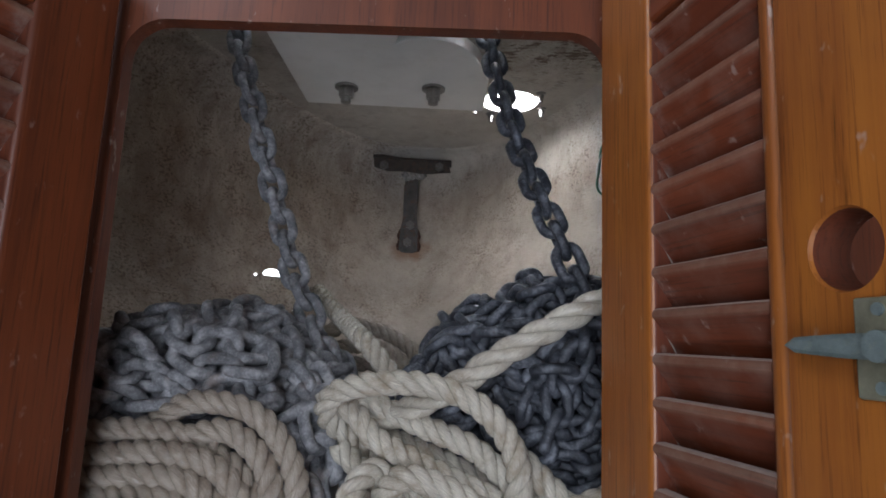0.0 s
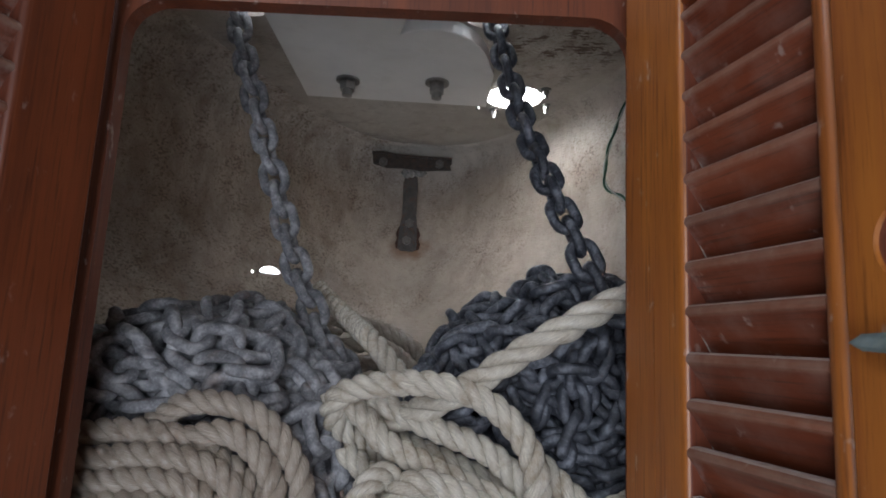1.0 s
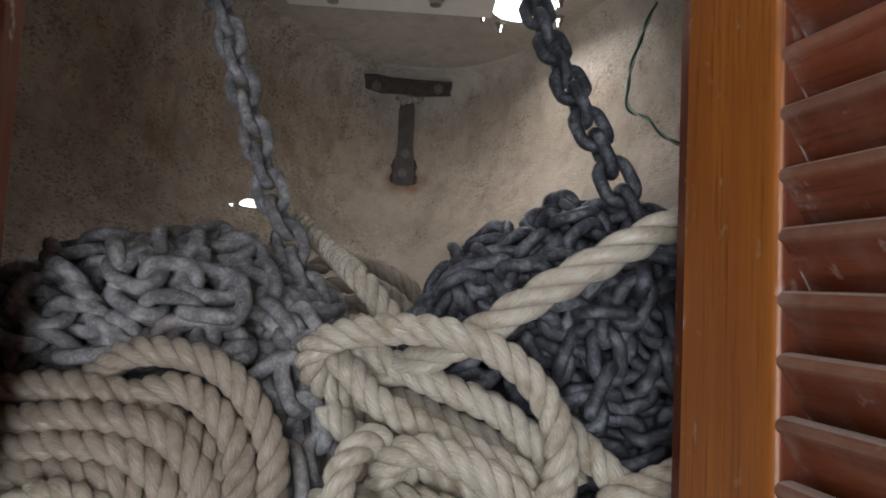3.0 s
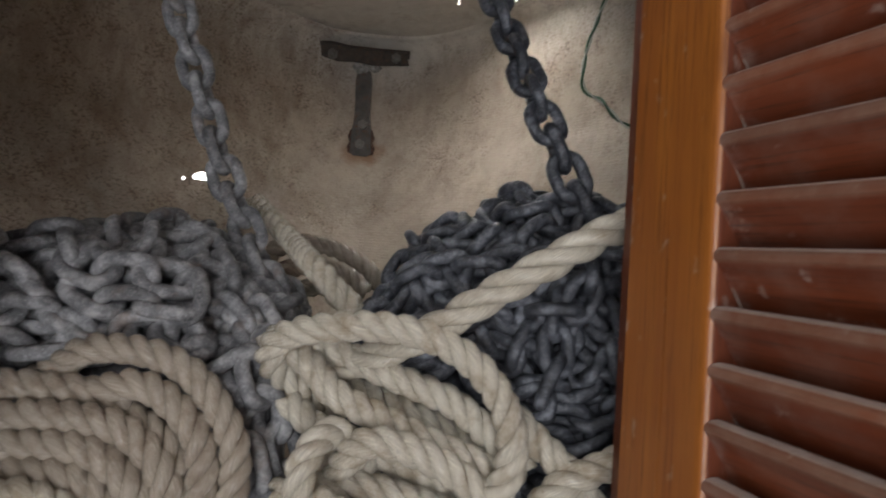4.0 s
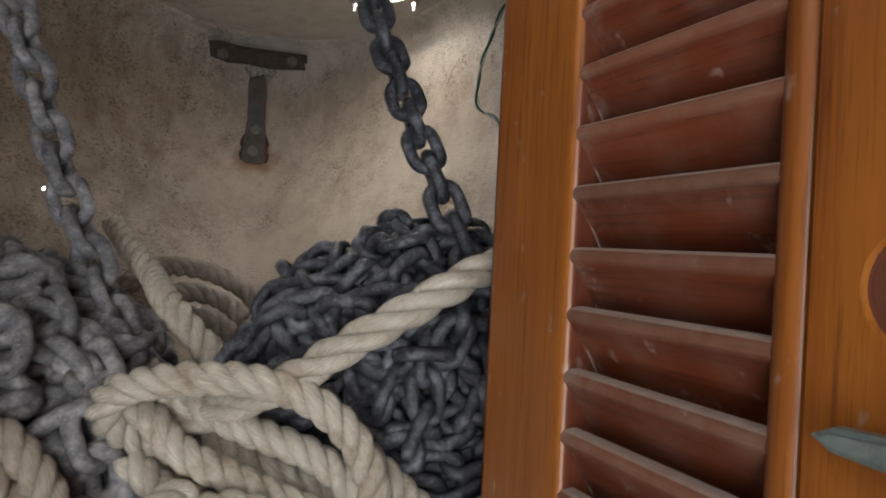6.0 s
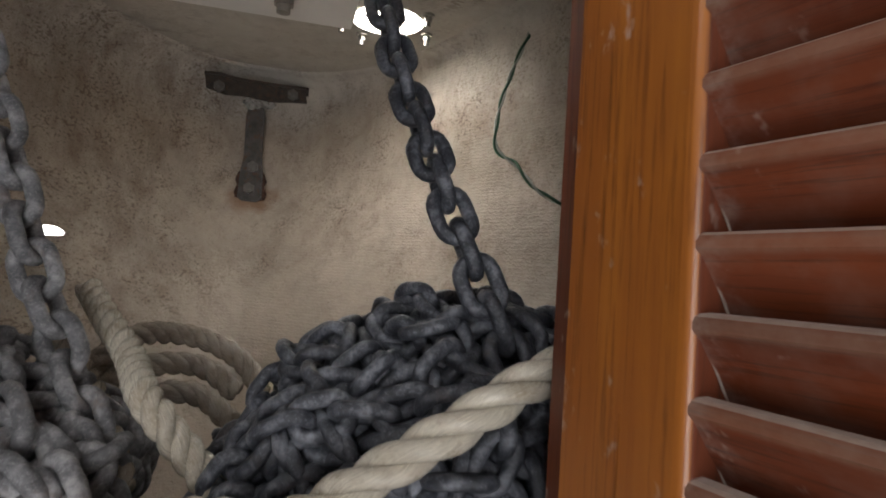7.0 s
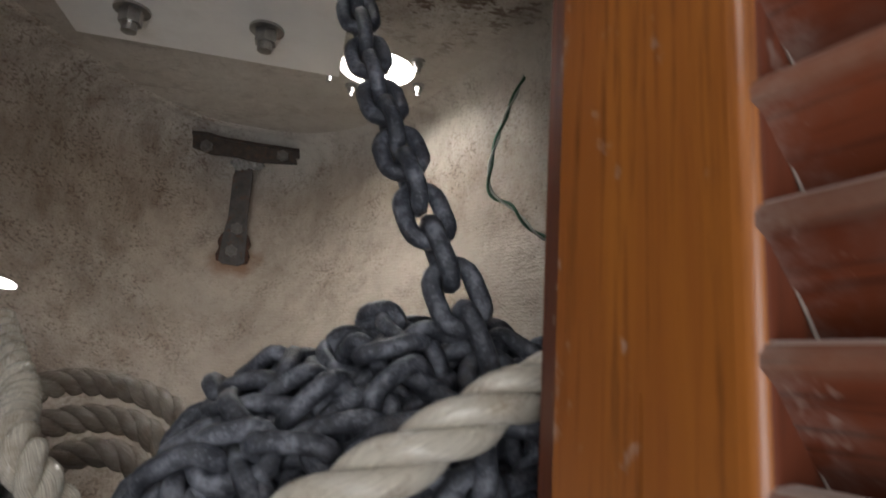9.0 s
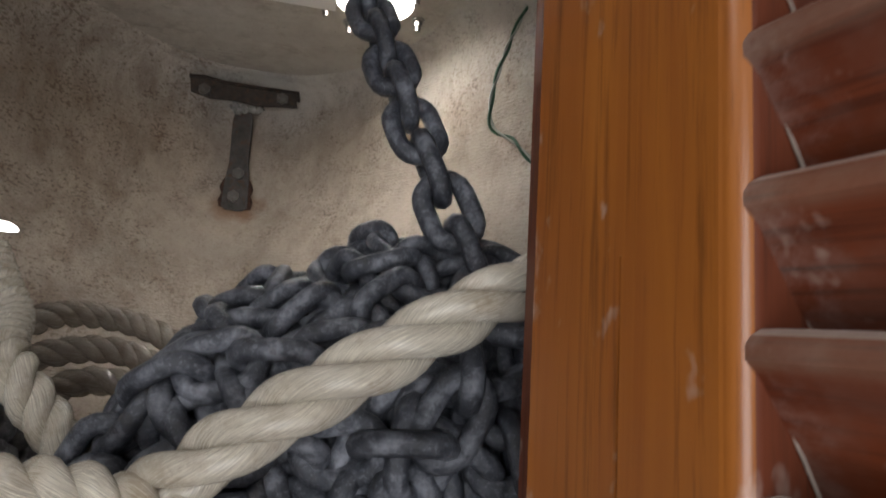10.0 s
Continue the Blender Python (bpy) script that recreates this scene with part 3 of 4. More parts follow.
def heap_chain(c, area, count, seed, sink, gauge, keep=0.0):
    """Poses of links of one chain that winds to and fro over a heap, lying on what lies there already."""
    rnd = random.Random(seed)
    pitch = PITCH * gauge
    x0, x1, y0, y1 = area
    g = 0.004
    nx, ny = int((x1 - x0) / g) + 1, int((y1 - y0) / g) + 1
    lay = np.zeros((nx, ny))
    gx, gy = np.meshgrid(x0 + g * np.arange(nx), y0 + g * np.arange(ny), indexing="ij")
    trod = np.zeros((nx, ny))
    x, y, head = c[0], c[1], rnd.uniform(0, 6.28)
    pts = []
    def cell(px, py):
        return min(max(int((px - x0) / g), 0), nx - 1), min(max(int((py - y0) / g), 0), ny - 1)
    for i in range(count):
        best, go = 1e9, None
        for turn in (-2.0, -1.4, -0.9, -0.5, -0.2, 0.2, 0.5, 0.9, 1.4, 2.0):
            h = head + turn + rnd.uniform(-0.15, 0.15)
            qx, qy = x + 0.045 * math.cos(h), y + 0.045 * math.sin(h)
            out = max(0, x0 + 0.012 - qx, qx - x1 + 0.012, y0 + 0.012 - qy, qy - y1 + 0.012)
            cost = trod[cell(qx, qy)] + 60 * out + 0.22 * abs(turn) + 0.35 * abs(math.sin(h)) + rnd.uniform(0, 0.7)
            if cost < best:
                best, go = cost, h
        head = go
        z_here = heap_height(x, y, c)
        z_next = heap_height(x + 0.02 * math.cos(head), y + 0.02 * math.sin(head), c)
        k = pitch / math.hypot(1.0, (z_next - z_here) / 0.02)
        x, y = min(max(x + k * math.cos(head), x0), x1), min(max(y + k * math.sin(head), y0), y1)
        near = (gx - x) ** 2 + (gy - y) ** 2 < 0.017**2
        trod[(gx - x) ** 2 + (gy - y) ** 2 < 0.022**2] += 0.55
        base = min(float(np.percentile(lay[near], 55)), 0.046)
        pts.append((x, y, base))
        lay[near] = np.maximum(lay[near], base + 0.014)
    p = np.array([(q[0], q[1], heap_height(q[0], q[1], c) - sink + q[2] + 0.004) for q in pts])
    ground = np.array([[heap_height(x0 + g * a, y0 + g * b, c) - sink for b in range(ny)] for a in range(nx)])
    # let it settle: links keep their spacing, push one another apart and sink under their weight
    size = 0.0186 * gauge
    near_by = np.abs(np.subtract.outer(np.arange(count), np.arange(count))) < 3
    for turn in range(170):
        p[:, 2] -= 0.0007 if turn < 140 else 0.0
        d = p[:, None] - p[None]
        far = np.sqrt((d * d).sum(-1)) + 1e-9
        push = np.where(near_by, 0.0, np.maximum(size - far, 0.0))
        p += np.clip((d * (push / far * 0.28)[..., None]).sum(1), -0.004, 0.004)
        for _ in range(3):
            for start in (0, 1):
                a, b = p[start:-1:2], p[start + 1 :: 2]
                k = min(len(a), len(b))
                v = b[:k] - a[:k]
                w = np.linalg.norm(v, axis=1)[:, None] + 1e-9
                v = v * (0.5 * (w - pitch) / w)
                p[start : start + 2 * k : 2] += v
                p[start + 1 : start + 1 + 2 * k : 2] -= v
            a, b = p[:-2], p[2:]  # keeps bends open
            v = b - a
            w = np.linalg.norm(v, axis=1)[:, None] + 1e-9
            v = v * (0.25 * np.minimum(w - 1.15 * pitch, 0.0) / w)
            p[:-2] += v
            p[2:] -= v
        p[:, 0], p[:, 1] = np.clip(p[:, 0], x0, x1), np.clip(p[:, 1], y0 + keep * np.clip(0.10 - p[:, 0], 0, 0.06), y1)
        gi = np.clip(((p[:, 0] - x0) / g).astype(int), 0, nx - 1)
        gj = np.clip(((p[:, 1] - y0) / g).astype(int), 0, ny - 1)
        p[:, 2] = np.maximum(p[:, 2], ground[gi, gj])
    p = [Vector(q) for q in p]
    poses = []
    for i in range(len(p) - 1):
        e = 0.01
        gx_ = (heap_height(p[i].x + e, p[i].y, c) - heap_height(p[i].x - e, p[i].y, c)) / (2 * e)
        gy_ = (heap_height(p[i].x, p[i].y + e, c) - heap_height(p[i].x, p[i].y - e, c)) / (2 * e)
        up = Vector((-gx_, -gy_, 1)).normalized()
        poses.append(link_pose(p[i], p[i + 1], up, (14 if i % 2 else 80) + rnd.uniform(-17, 17)))
    return poses


def hang_chain(points, roll, gauge):
    """Poses of links of a taut length of chain."""
    p = [Vector(q) for q in spline(points, PITCH * gauge)]
    return [link_pose(p[i], p[i + 1], Vector((0.1, -1, 0.1)), roll + (90 if i % 2 else 0) + 6 * math.sin(1.7 * i)) for i in range(len(p) - 1)]


def lay_chain(name, label, mat, near_poses, far_poses, base, gauge):
    chain = thing(name, Matrix.Translation(base), label, "chain")
    inv = Matrix.Translation(base).inverted()
    me = link_mesh(mat, "link", gauge)
    for m in near_poses:
        ob = new("link", me)
        ob.parent = chain
        ob.matrix_local = inv @ m
    if far_poses:
        v0 = np.array([v.co[:] for v in me.vertices])
        f0 = [tuple(p.vertices) for p in me.polygons]
        verts, faces = [], []
        for m in far_poses:
            a = np.array(inv @ m)
            k = len(verts)
            verts += [tuple(q) for q in v0 @ a[:3, :3].T + a[:3, 3]]
            faces += [tuple(k + i for i in f) for f in f0]
        joined = bpy.data.meshes.new("link_rest")
        joined.from_pydata(verts, [], faces)
        joined.materials.append(mat)
        joined.polygons.foreach_set("use_smooth", [True] * len(joined.polygons))
        ob = new("link_rest", joined)
        ob.parent = chain
        tagged(ob, kind="stuff")
    return chain


LEFT_HEAP = (-0.195, 0.605, 1.043, 0.192, 0.123, 0.62, 1.6, 0.50, 0.0)
RIGHT_HEAP = (0.130, 0.605, 1.088, 0.124, 0.17, 0.54, 1.5, 0.53, 26.0)
left_links = heap_chain(LEFT_HEAP, (-0.40, -0.085, 0.500, 0.68), 470, 3, 0.040, PALE_GAUGE)
right_links = heap_chain(RIGHT_HEAP, (-0.030, 0.28, 0.462, 0.72), 850, 11, 0.036, DARK_GAUGE, 0.8)
left_hang = hang_chain([(-0.268, 0.70, 1.44), (-0.258, 0.69, 1.378), (-0.236, 0.67, 1.317), (-0.219, 0.66, 1.271), (-0.192, 0.645, 1.199), (-0.172, 0.635, 1.145), (-0.148, 0.62, 1.082), (-0.119, 0.60, 1.029), (-0.093, 0.575, 0.980), (-0.082, 0.565, 0.950), (-0.07, 0.56, 0.91)], 15, PALE_GAUGE)
left_hang += hang_chain([(-0.185, 0.545, 1.0), (-0.150, 0.52, 0.978), (-0.121, 0.507, 0.945), (-0.098, 0.500, 0.910), (-0.085, 0.495, 0.87), (-0.08, 0.49, 0.82)], 50, PALE_GAUGE)
left_hang += hang_chain([(-0.135, 0.56, 1.012), (-0.112, 0.535, 0.985), (-0.092, 0.522, 0.945), (-0.076, 0.512, 0.905), (-0.062, 0.505, 0.86), (-0.055, 0.50, 0.82)], 40, PALE_GAUGE)
right_hang = hang_chain([(0.045, 0.705, 1.450), (0.048, 0.698, 1.415), (0.052, 0.688, 1.392), (0.0655, 0.660, 1.321), (0.079, 0.625, 1.252), (0.094, 0.590, 1.194), (0.109, 0.557, 1.140), (0.126, 0.538, 1.094), (0.139, 0.530, 1.062), (0.150, 0.522, 1.035)], 10, 1.10 * DARK_GAUGE)
right_hang = [m @ Matrix.Scale(1.10, 4) for m in right_hang]  # the hanging part is a stouter length
for start, z in ((0.07, 0.945), (0.085, 0.926), (0.075, 0.908), (0.09, 0.890), (0.08, 0.872)):  # bights slumped down the front of the heap
    right_hang += hang_chain([(start, 0.492, z + 0.012), (start + 0.03, 0.484, z - 0.004), (start + 0.065, 0.482, z + 0.006), (start + 0.10, 0.486, z - 0.008), (start + 0.13, 0.492, z)], 25 + 900 * z, DARK_GAUGE)
lay_chain("anchor_chain", "chalky grey galvanised anchor chain heaped in the locker", CHAIN_PALE, left_hang + left_links[-225:], left_links[:-225], (-0.22, 0.58, 0.66), PALE_GAUGE)
lay_chain("anchor_chain", "dark grey worn anchor chain heaped in the locker", CHAIN_DARK, right_hang + right_links[-285:], right_links[:-285], (0.12, 0.58, 0.66), DARK_GAUGE)


def heap_core(c, area, sink, mat, name, label):
    """The packed inside of a heap, below the links that can be seen."""
    bm = bmesh.new()
    x0, x1, y0, y1 = area
    k = 36
    top = [[bm.verts.new((x0 + (x1 - x0) * i / k, y0 + (y1 - y0) * j / k, heap_height(x0 + (x1 - x0) * i / k, y0 + (y1 - y0) * j / k, c) - sink + 0.012 * noise.noise(Vector((i * 0.9, j * 0.9, 3.0))))) for j in range(k + 1)] for i in range(k + 1)]
    for i in range(k):
        for j in range(k):
            bm.faces.new((top[i][j], top[i + 1][j], top[i + 1][j + 1], top[i][j + 1]))
    rim = [e for e in bm.edges if len(e.link_faces) == 1]
    made = bmesh.ops.extrude_edge_only(bm, edges=rim)["geom"]
    for v in made:
        if isinstance(v, bmesh.types.BMVert):
            v.co.z = 0.66
    return tagged(part(name, bm, mat, None, label, True), category="chain", kind="stuff")


heap_core(LEFT_HEAP, (-0.39, -0.095, 0.512, 0.67), 0.060, CHAIN_PALE, "buried_chain", "packed grey chain inside the heap")
heap_core(RIGHT_HEAP, (-0.010, 0.29, 0.492, 0.71), 0.078, CHAIN_DARK, "buried_chain", "packed dark chain inside the heap")


# ---- ropes ----
def rope(name, paths, radius, mat, label, lay=1.95):
    """Three-strand right-laid rope along each of the paths."""
    base = Vector(paths[0][-1])
    top = thing(name, Matrix.Translation(base), label, "rope")
    for points in paths:
        own_lay, thick = lay, radius
        if isinstance(points[0], float):
            own_lay, thick, points = points[0], points[1], points[2:]
        p = spline(points, 0.0035) - np.array(base)
        t, n, b = frames_along(p)
        s = np.r_[0, np.cumsum(np.linalg.norm(np.diff(p, axis=0), axis=1))]
        for k in range(3):
            a = 2 * math.pi * (s / (2 * thick * own_lay) + k / 3)
            line = p + 0.530 * thick * (np.cos(a)[:, None] * n + np.sin(a)[:, None] * b)
            sweep(line, 0.478 * thick, 14, "strand", mat, top)
    return top


R = 0.0102
rope("mooring_rope", [
    [3.3, 0.0110, (0.20, 0.475, 1.070), (0.139, 0.456, 1.051), (0.093, 0.449, 1.026), (0.057, 0.453, 1.0035), (0.026, 0.465, 0.981), (-0.005, 0.485, 0.962), (-0.04, 0.505, 0.945)],
    [(-0.07, 0.505, 0.925), (-0.04, 0.492, 0.905), (0.0, 0.484, 0.893), (0.03, 0.478, 0.884), (0.06, 0.474, 0.872)],
    [(-0.03, 0.508, 0.935), (0.0, 0.497, 0.925), (0.04, 0.488, 0.910), (0.072, 0.482, 0.893)],
    [(-0.07, 0.480, 0.870), (-0.02, 0.470, 0.880), (0.03, 0.466, 0.870), (0.08, 0.462, 0.855)],
    [(-0.030, 0.530, 0.900), (-0.055, 0.515, 0.925), (-0.075, 0.50, 0.944), (-0.0785, 0.489, 0.958), (-0.068, 0.481, 0.971), (-0.040, 0.472, 0.9785), (-0.003, 0.464, 0.981), (0.031, 0.457, 0.974), (0.056, 0.450, 0.957), (0.071, 0.446, 0.933), (0.074, 0.444, 0.906), (0.062, 0.446, 0.880), (0.03, 0.455, 0.862)],
    [(-0.085, 0.51, 0.965), (-0.056, 0.492, 0.954), (-0.037, 0.482, 0.936), (-0.008, 0.474, 0.923), (0.023, 0.466, 0.911), (0.052, 0.462, 0.900), (0.08, 0.47, 0.885)],
    [(-0.050, 0.505, 0.965), (-0.023, 0.494, 0.955), (0.006, 0.484, 0.945), (0.041, 0.474, 0.933), (0.066, 0.470, 0.913), (0.09, 0.475, 0.89)],
    [(-0.030, 0.475, 0.885), (-0.022, 0.462, 0.903), (-0.007, 0.455, 0.913), (0.023, 0.451, 0.906), (0.050, 0.448, 0.891), (0.07, 0.45, 0.87)],
    [(-0.045, 0.455, 0.850), (-0.050, 0.452, 0.873), (-0.050, 0.456, 0.898), (-0.036, 0.468, 0.914), (-0.020, 0.478, 0.901), (-0.012, 0.48, 0.88)],
    [(-0.040, 0.446, 0.880), (-0.015, 0.444, 0.868), (0.02, 0.444, 0.858), (0.06, 0.448, 0.845)],
    [(0.070, 0.468, 0.935), (0.089, 0.462, 0.918), (0.112, 0.452, 0.897), (0.13, 0.45, 0.875)],
    [(0.085, 0.448, 0.868), (0.108, 0.446, 0.893), (0.137, 0.446, 0.906), (0.17, 0.46, 0.915)],
    [(-0.140, 0.70, 1.068), (-0.115, 0.66, 1.049), (-0.088, 0.62, 1.029), (-0.066, 0.565, 1.016), (-0.052, 0.548, 1.005), (-0.041, 0.546, 0.992), (-0.032, 0.544, 0.983), (-0.023, 0.540, 0.972), (-0.005, 0.53, 0.945)],
], R, ROPE_WHITE, "cream three-strand nylon mooring rope in a loose tangle over chain")

rope("mooring_rope", [
    [(-0.245, 0.512, 0.925), (-0.210, 0.492, 0.945), (-0.189, 0.488, 0.957), (-0.154, 0.483, 0.957), (-0.127, 0.479, 0.947), (-0.107, 0.475, 0.927), (-0.094, 0.471, 0.903), (-0.092, 0.466, 0.881), (-0.095, 0.462, 0.850), (-0.10, 0.46, 0.82)],
    [(-0.200, 0.490, 0.920), (-0.181, 0.482, 0.932), (-0.155, 0.477, 0.938), (-0.133, 0.472, 0.928), (-0.116, 0.468, 0.909), (-0.110, 0.463, 0.886), (-0.112, 0.458, 0.860), (-0.12, 0.457, 0.82)],
    [(-0.345, 0.488, 0.918), (-0.274, 0.482, 0.930), (-0.239, 0.481, 0.935), (-0.207, 0.480, 0.934), (-0.180, 0.482, 0.930), (-0.160, 0.484, 0.918), (-0.148, 0.484, 0.900)],
    [(-0.200, 0.490, 0.914), (-0.162, 0.480, 0.917), (-0.139, 0.473, 0.906), (-0.126, 0.468, 0.886), (-0.123, 0.463, 0.858), (-0.13, 0.46, 0.82)],
    [(-0.340, 0.480, 0.906), (-0.268, 0.476, 0.913), (-0.237, 0.473, 0.917), (-0.207, 0.470, 0.920), (-0.174, 0.466, 0.918), (-0.151, 0.463, 0.909), (-0.133, 0.459, 0.890), (-0.124, 0.456, 0.862), (-0.125, 0.455, 0.82)],
    [(-0.335, 0.475, 0.893), (-0.261, 0.470, 0.898), (-0.215, 0.466, 0.903), (-0.181, 0.461, 0.903), (-0.161, 0.457, 0.895), (-0.146, 0.454, 0.879), (-0.140, 0.452, 0.855), (-0.14, 0.45, 0.82)],
    [(-0.330, 0.474, 0.880), (-0.241, 0.466, 0.886), (-0.200, 0.459, 0.889), (-0.176, 0.455, 0.885), (-0.162, 0.451, 0.870), (-0.156, 0.449, 0.850), (-0.155, 0.449, 0.82)],
    [(-0.320, 0.470, 0.865), (-0.238, 0.462, 0.871), (-0.200, 0.456, 0.872), (-0.182, 0.453, 0.864), (-0.173, 0.450, 0.840)],
    [(-0.310, 0.466, 0.850), (-0.235, 0.460, 0.855), (-0.200, 0.456, 0.852), (-0.190, 0.453, 0.83)],
    [(-0.290, 0.500, 0.885), (-0.215, 0.496, 0.890), (-0.165, 0.492, 0.885), (-0.135, 0.485, 0.860), (-0.13, 0.48, 0.82)],
], R, ROPE_OLD, "weathered beige three-strand rope coiled in front of the chain")
rope("mooring_rope", [
    [(-0.236, 0.446, 0.815), (-0.238, 0.446, 0.845), (-0.234, 0.446, 0.866), (-0.222, 0.446, 0.879), (-0.205, 0.444, 0.882), (-0.182, 0.441, 0.876), (-0.166, 0.440, 0.862), (-0.16, 0.44, 0.835)],
    [(-0.220, 0.438, 0.835), (-0.210, 0.437, 0.856), (-0.196, 0.435, 0.864), (-0.180, 0.434, 0.859), (-0.170, 0.434, 0.84)],
], R, ROPE_WHITE, "white three-strand rope end lying on the beige coil")
rope("mooring_rope", [
    [(-0.135, 0.70, 1.005), (-0.119, 0.72, 1.024), (-0.104, 0.74, 1.030), (-0.082, 0.76, 1.028), (-0.056, 0.77, 1.020), (-0.027, 0.77, 1.002), (-0.008, 0.765, 0.975)],
    [(-0.140, 0.70, 0.985), (-0.115, 0.715, 1.000), (-0.085, 0.735, 1.006), (-0.055, 0.745, 1.000), (-0.03, 0.745, 0.980)],
    [(-0.120, 0.69, 0.965), (-0.085, 0.71, 0.985), (-0.055, 0.72, 0.982), (-0.03, 0.72, 0.96)],
    [(-0.160, 0.67, 1.035), (-0.130, 0.645, 1.022), (-0.100, 0.605, 0.995), (-0.075, 0.57, 0.96)],
], R, ROPE_OLD, "beige rope coil lying behind the chains")

# ---- fittings ----
fit_y = 1.232
bracket = thing("stem_bracket", pose(-0.073, fit_y, 1.30), "weathered steel T-shaped bracket bolted at the stem, rusty", "bracket")
bar = [(-0.082, 0.098), (-0.060, 0.099), (-0.030, 0.094), (0.020, 0.092), (0.060, 0.090), (0.083, 0.091), (0.079, 0.078), (0.082, 0.066), (0.050, 0.064), (0.020, 0.061), (-0.012, 0.066), (-0.050, 0.065), (-0.079, 0.073)]
part("crossbar", prism(bar, -0.016, -0.010, "y", None, 0.0012), RUSTY, bracket)
part("flange", prism([(-0.082, 0.094), (-0.060, 0.095), (-0.030, 0.090), (0.020, 0.088), (0.083, 0.087), (0.083, 0.091), (0.020, 0.092), (-0.030, 0.094), (-0.060, 0.099), (-0.082, 0.098)], -0.021, 0.020, "y", None, 0.001), RUSTY, bracket)
strap = [(-0.010, 0.062), (0.011, 0.062), (0.015, 0.040), (0.015, -0.030), (0.018, -0.055), (0.019, -0.100), (0.010, -0.106), (-0.014, -0.105), (-0.020, -0.099), (-0.018, -0.060), (-0.014, -0.030), (-0.015, 0.035)]
part("upright", prism(strap, -0.006, 0.004, "y", None, 0.0015), STRAP, bracket, "grey upright strap with rusty edges")
for side in (-1, 1):  # flakes of rust stand out beside the strap's foot
    flake = [(side * 0.014, -0.050), (side * 0.021, -0.058), (side * 0.025, -0.070), (side * 0.0215, -0.079), (side * 0.0255, -0.090), (side * 0.023, -0.101), (side * 0.014, -0.103)]
    part("rust_flake", prism(flake, -0.0035, 0.003, "y", None, 0.0008), FLAKE, bracket, "dark red-brown flaking rust")
rng_p = random.Random(21)
for k in range(7):
    x, z, r = rng_p.uniform(-0.020, 0.024), rng_p.uniform(0.046, 0.066), rng_p.uniform(0.005, 0.010)
    bm = bmesh.new()
    bmesh.ops.create_icosphere(bm, subdivisions=2, radius=r)
    for v in bm.verts:
        v.co = Vector((v.co.x, v.co.y * 0.6, v.co.z * 0.8)) * (1 + 0.25 * rng_p.uniform(-1, 1)) + Vector((x, -0.008, z))
    part("sealant_lump", bm, WORN_PIN, bracket, "whitish crumbled sealant", True)
for x, z, y in ((-0.058, 0.076, -0.016), (0.058, 0.076, -0.016), (0.002, -0.048, -0.006), (-0.002, -0.084, -0.006)):
    part("bolt", rod((x, y, z), (x, y - 0.007, z), 0.0095, 6), BOLT_DULL, bracket)

plate_pts = [(-0.232, 0.60), (-0.232, 0.945), (0.060, 0.957), (0.063, 0.842)]
for i in range(1, 13):
    a = radians(5 + 115 * i / 12)
    plate_pts.append((0.058 + 0.0 - 0.115 * (1 - math.cos(a)) * 0.72, 0.842 - 0.135 * math.sin(a) * 0.95))
plate_pts.append((-0.03, 0.60))
board = tagged(part("backing_board", prism(plate_pts, 1.400, DECK_Z, bevel=0.001), WHITE), "white painted backing board under the deck", "board")


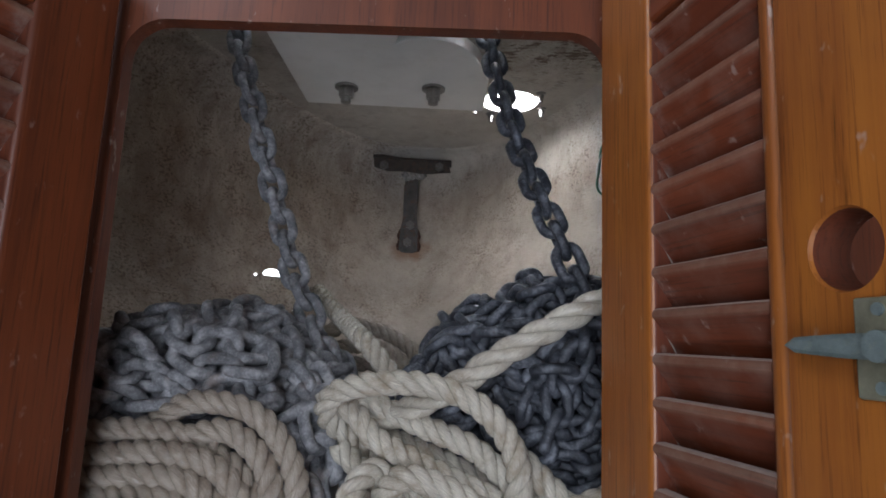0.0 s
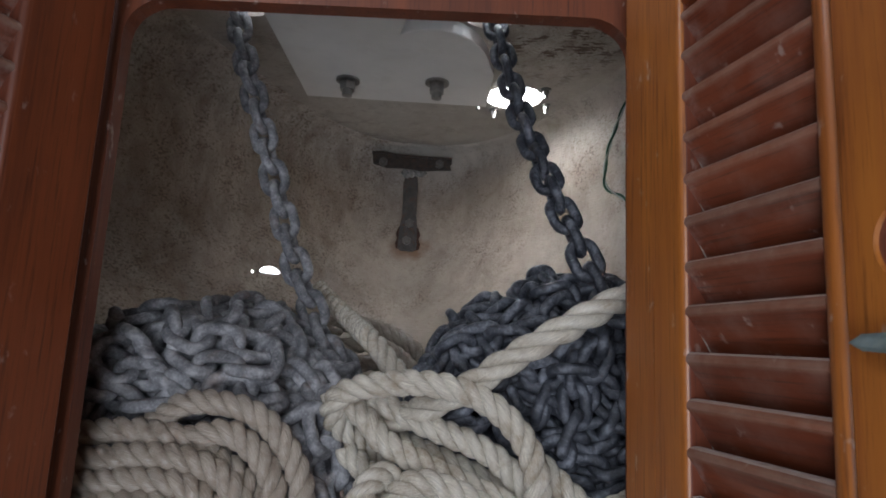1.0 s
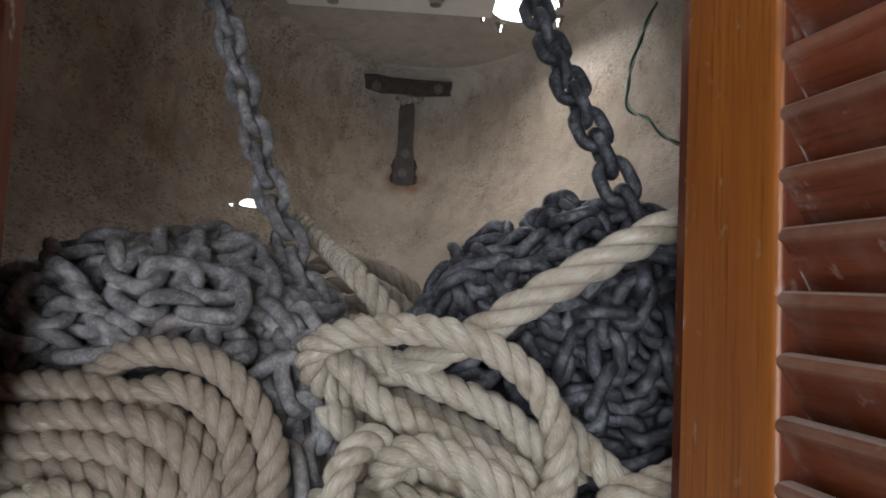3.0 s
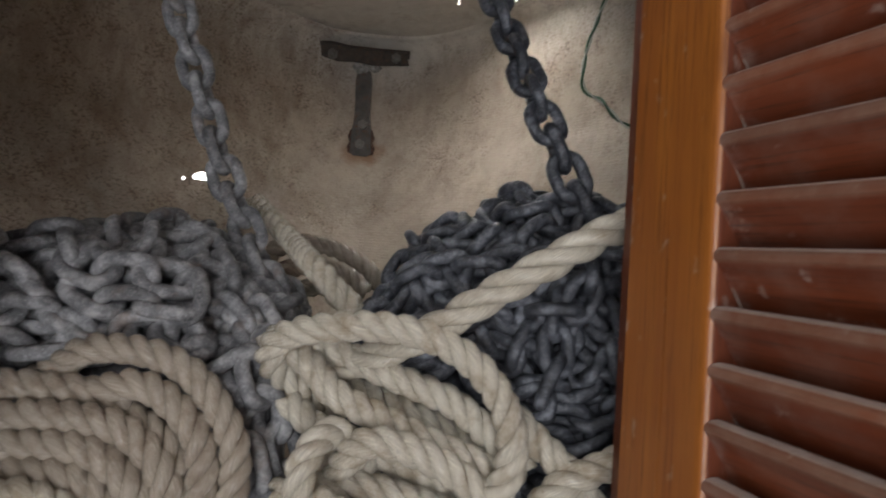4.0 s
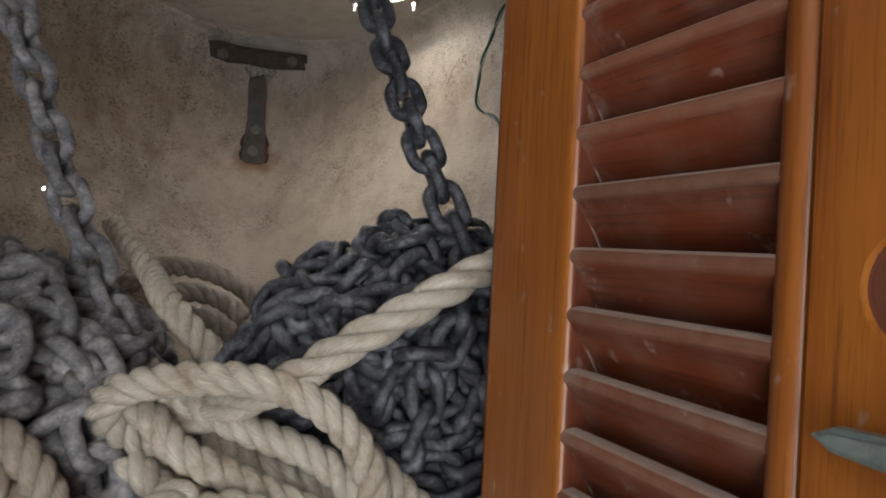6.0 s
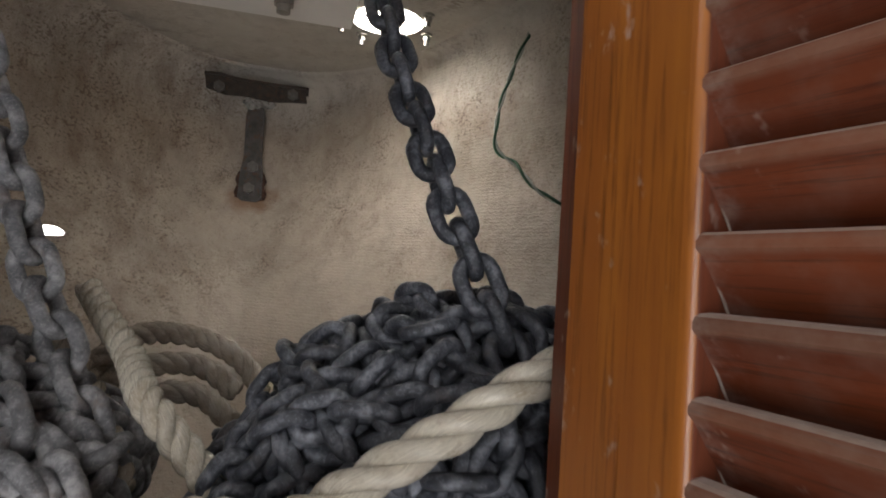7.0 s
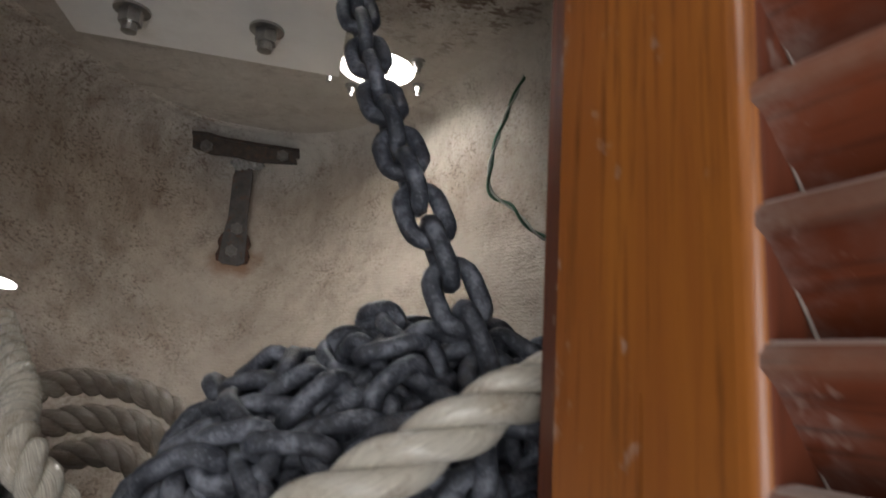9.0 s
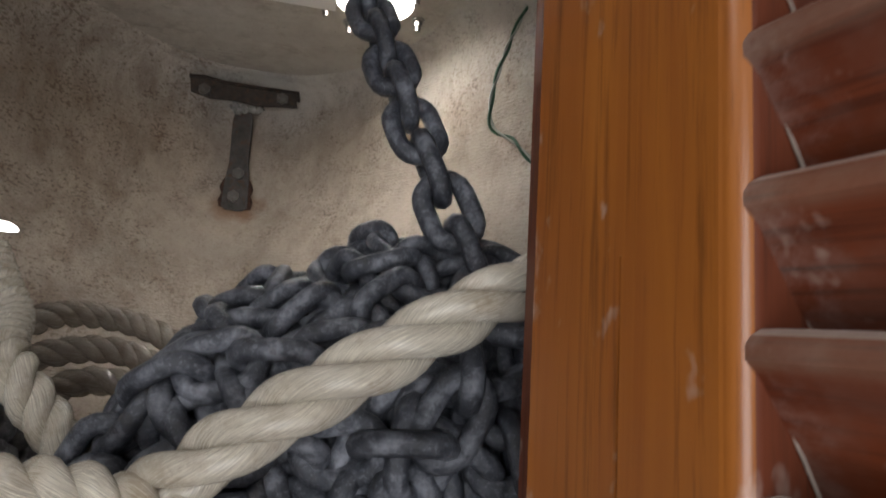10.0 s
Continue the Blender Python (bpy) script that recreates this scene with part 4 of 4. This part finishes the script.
def deck_bolt(x, y, top, r, length):
    b = thing("deck_bolt", pose(x, y, top), "stainless bolt with nut and washer hanging from the deck", "bolt", group="bolts under the deck")
    part("washer", rod((0, 0, 0), (0, 0, -0.003), r * 1.9, 24), STEEL, b)
    part("nut", rod((0, 0, -0.003), (0, 0, -0.003 - r * 1.5), r * 1.25, 6), STEEL, b)
    part("shank", rod((0, 0, -0.003 - r), (0, 0, -length), r * 0.8, 14), STEEL, b)


deck_bolt(-0.155, 0.875, 1.400, 0.0095, 0.026)
deck_bolt(-0.020, 0.870, 1.400, 0.0095, 0.026)
for a in (22, 118, 163, 319):
    deck_bolt(HOLE[0] + 0.061 * math.cos(radians(a)), HOLE[1] + 0.061 * math.sin(radians(a)), DECK_Z, 0.0042, 0.016)

wire = thing("wire", pose(0.25, 0.85, 1.25), "thin green and white twisted wire hanging down the bow side", "wire")
W = np.array([(0.271, 0.862, 1.400), (0.250, 0.862, 1.348), (0.232, 0.855, 1.29), (0.229, 0.848, 1.245), (0.245, 0.82, 1.222), (0.262, 0.79, 1.190), (0.295, 0.76, 1.172), (0.35, 0.72, 1.175)]) - np.array((0.25, 0.85, 1.25))
core = spline(W, 0.002)
tw_t, tw_n, tw_b = frames_along(core)
turns = 2 * math.pi * np.arange(len(core)) * 0.002 / 0.062
for lead, mat, phase, r in (("green_lead", WIRE, 0.0, 0.0017), ("pale_lead", WIRE_PALE, math.pi, 0.0013)):
    side = np.cos(turns + phase)[:, None] * tw_n + np.sin(turns + phase)[:, None] * tw_b
    sweep(core + 0.0016 * side, r, 8, lead, mat, wire)


catch = thing("door_catch", RIGHT @ Matrix.Diagonal((1, -1, 1, 1)), "greenish weathered metal elbow catch on the open door", "catch")
part("plate", box(0.1955, 0.2250, 0.0, 0.002, 0.999, 1.0360, 0.001), PLATE, catch)
bm = prism([(0.1690, 1.0180), (0.1745, 1.0212), (0.197, 1.0225), (0.224, 1.0230), (0.224, 1.0130), (0.197, 1.0135), (0.1745, 1.0150)], 0.003, 0.010, "y", None, 0.0015)
part("arm", bm, BRONZE, catch)
part("hub", rod((0.212, 0.001, 1.018), (0.212, 0.0115, 1.018), 0.0056, 18), BRONZE, catch)
for z in (1.0035, 1.0315):
    part("screw", rod((0.206, 0.0015, z), (0.206, 0.0030, z), 0.0024, 12), BRONZE, catch)
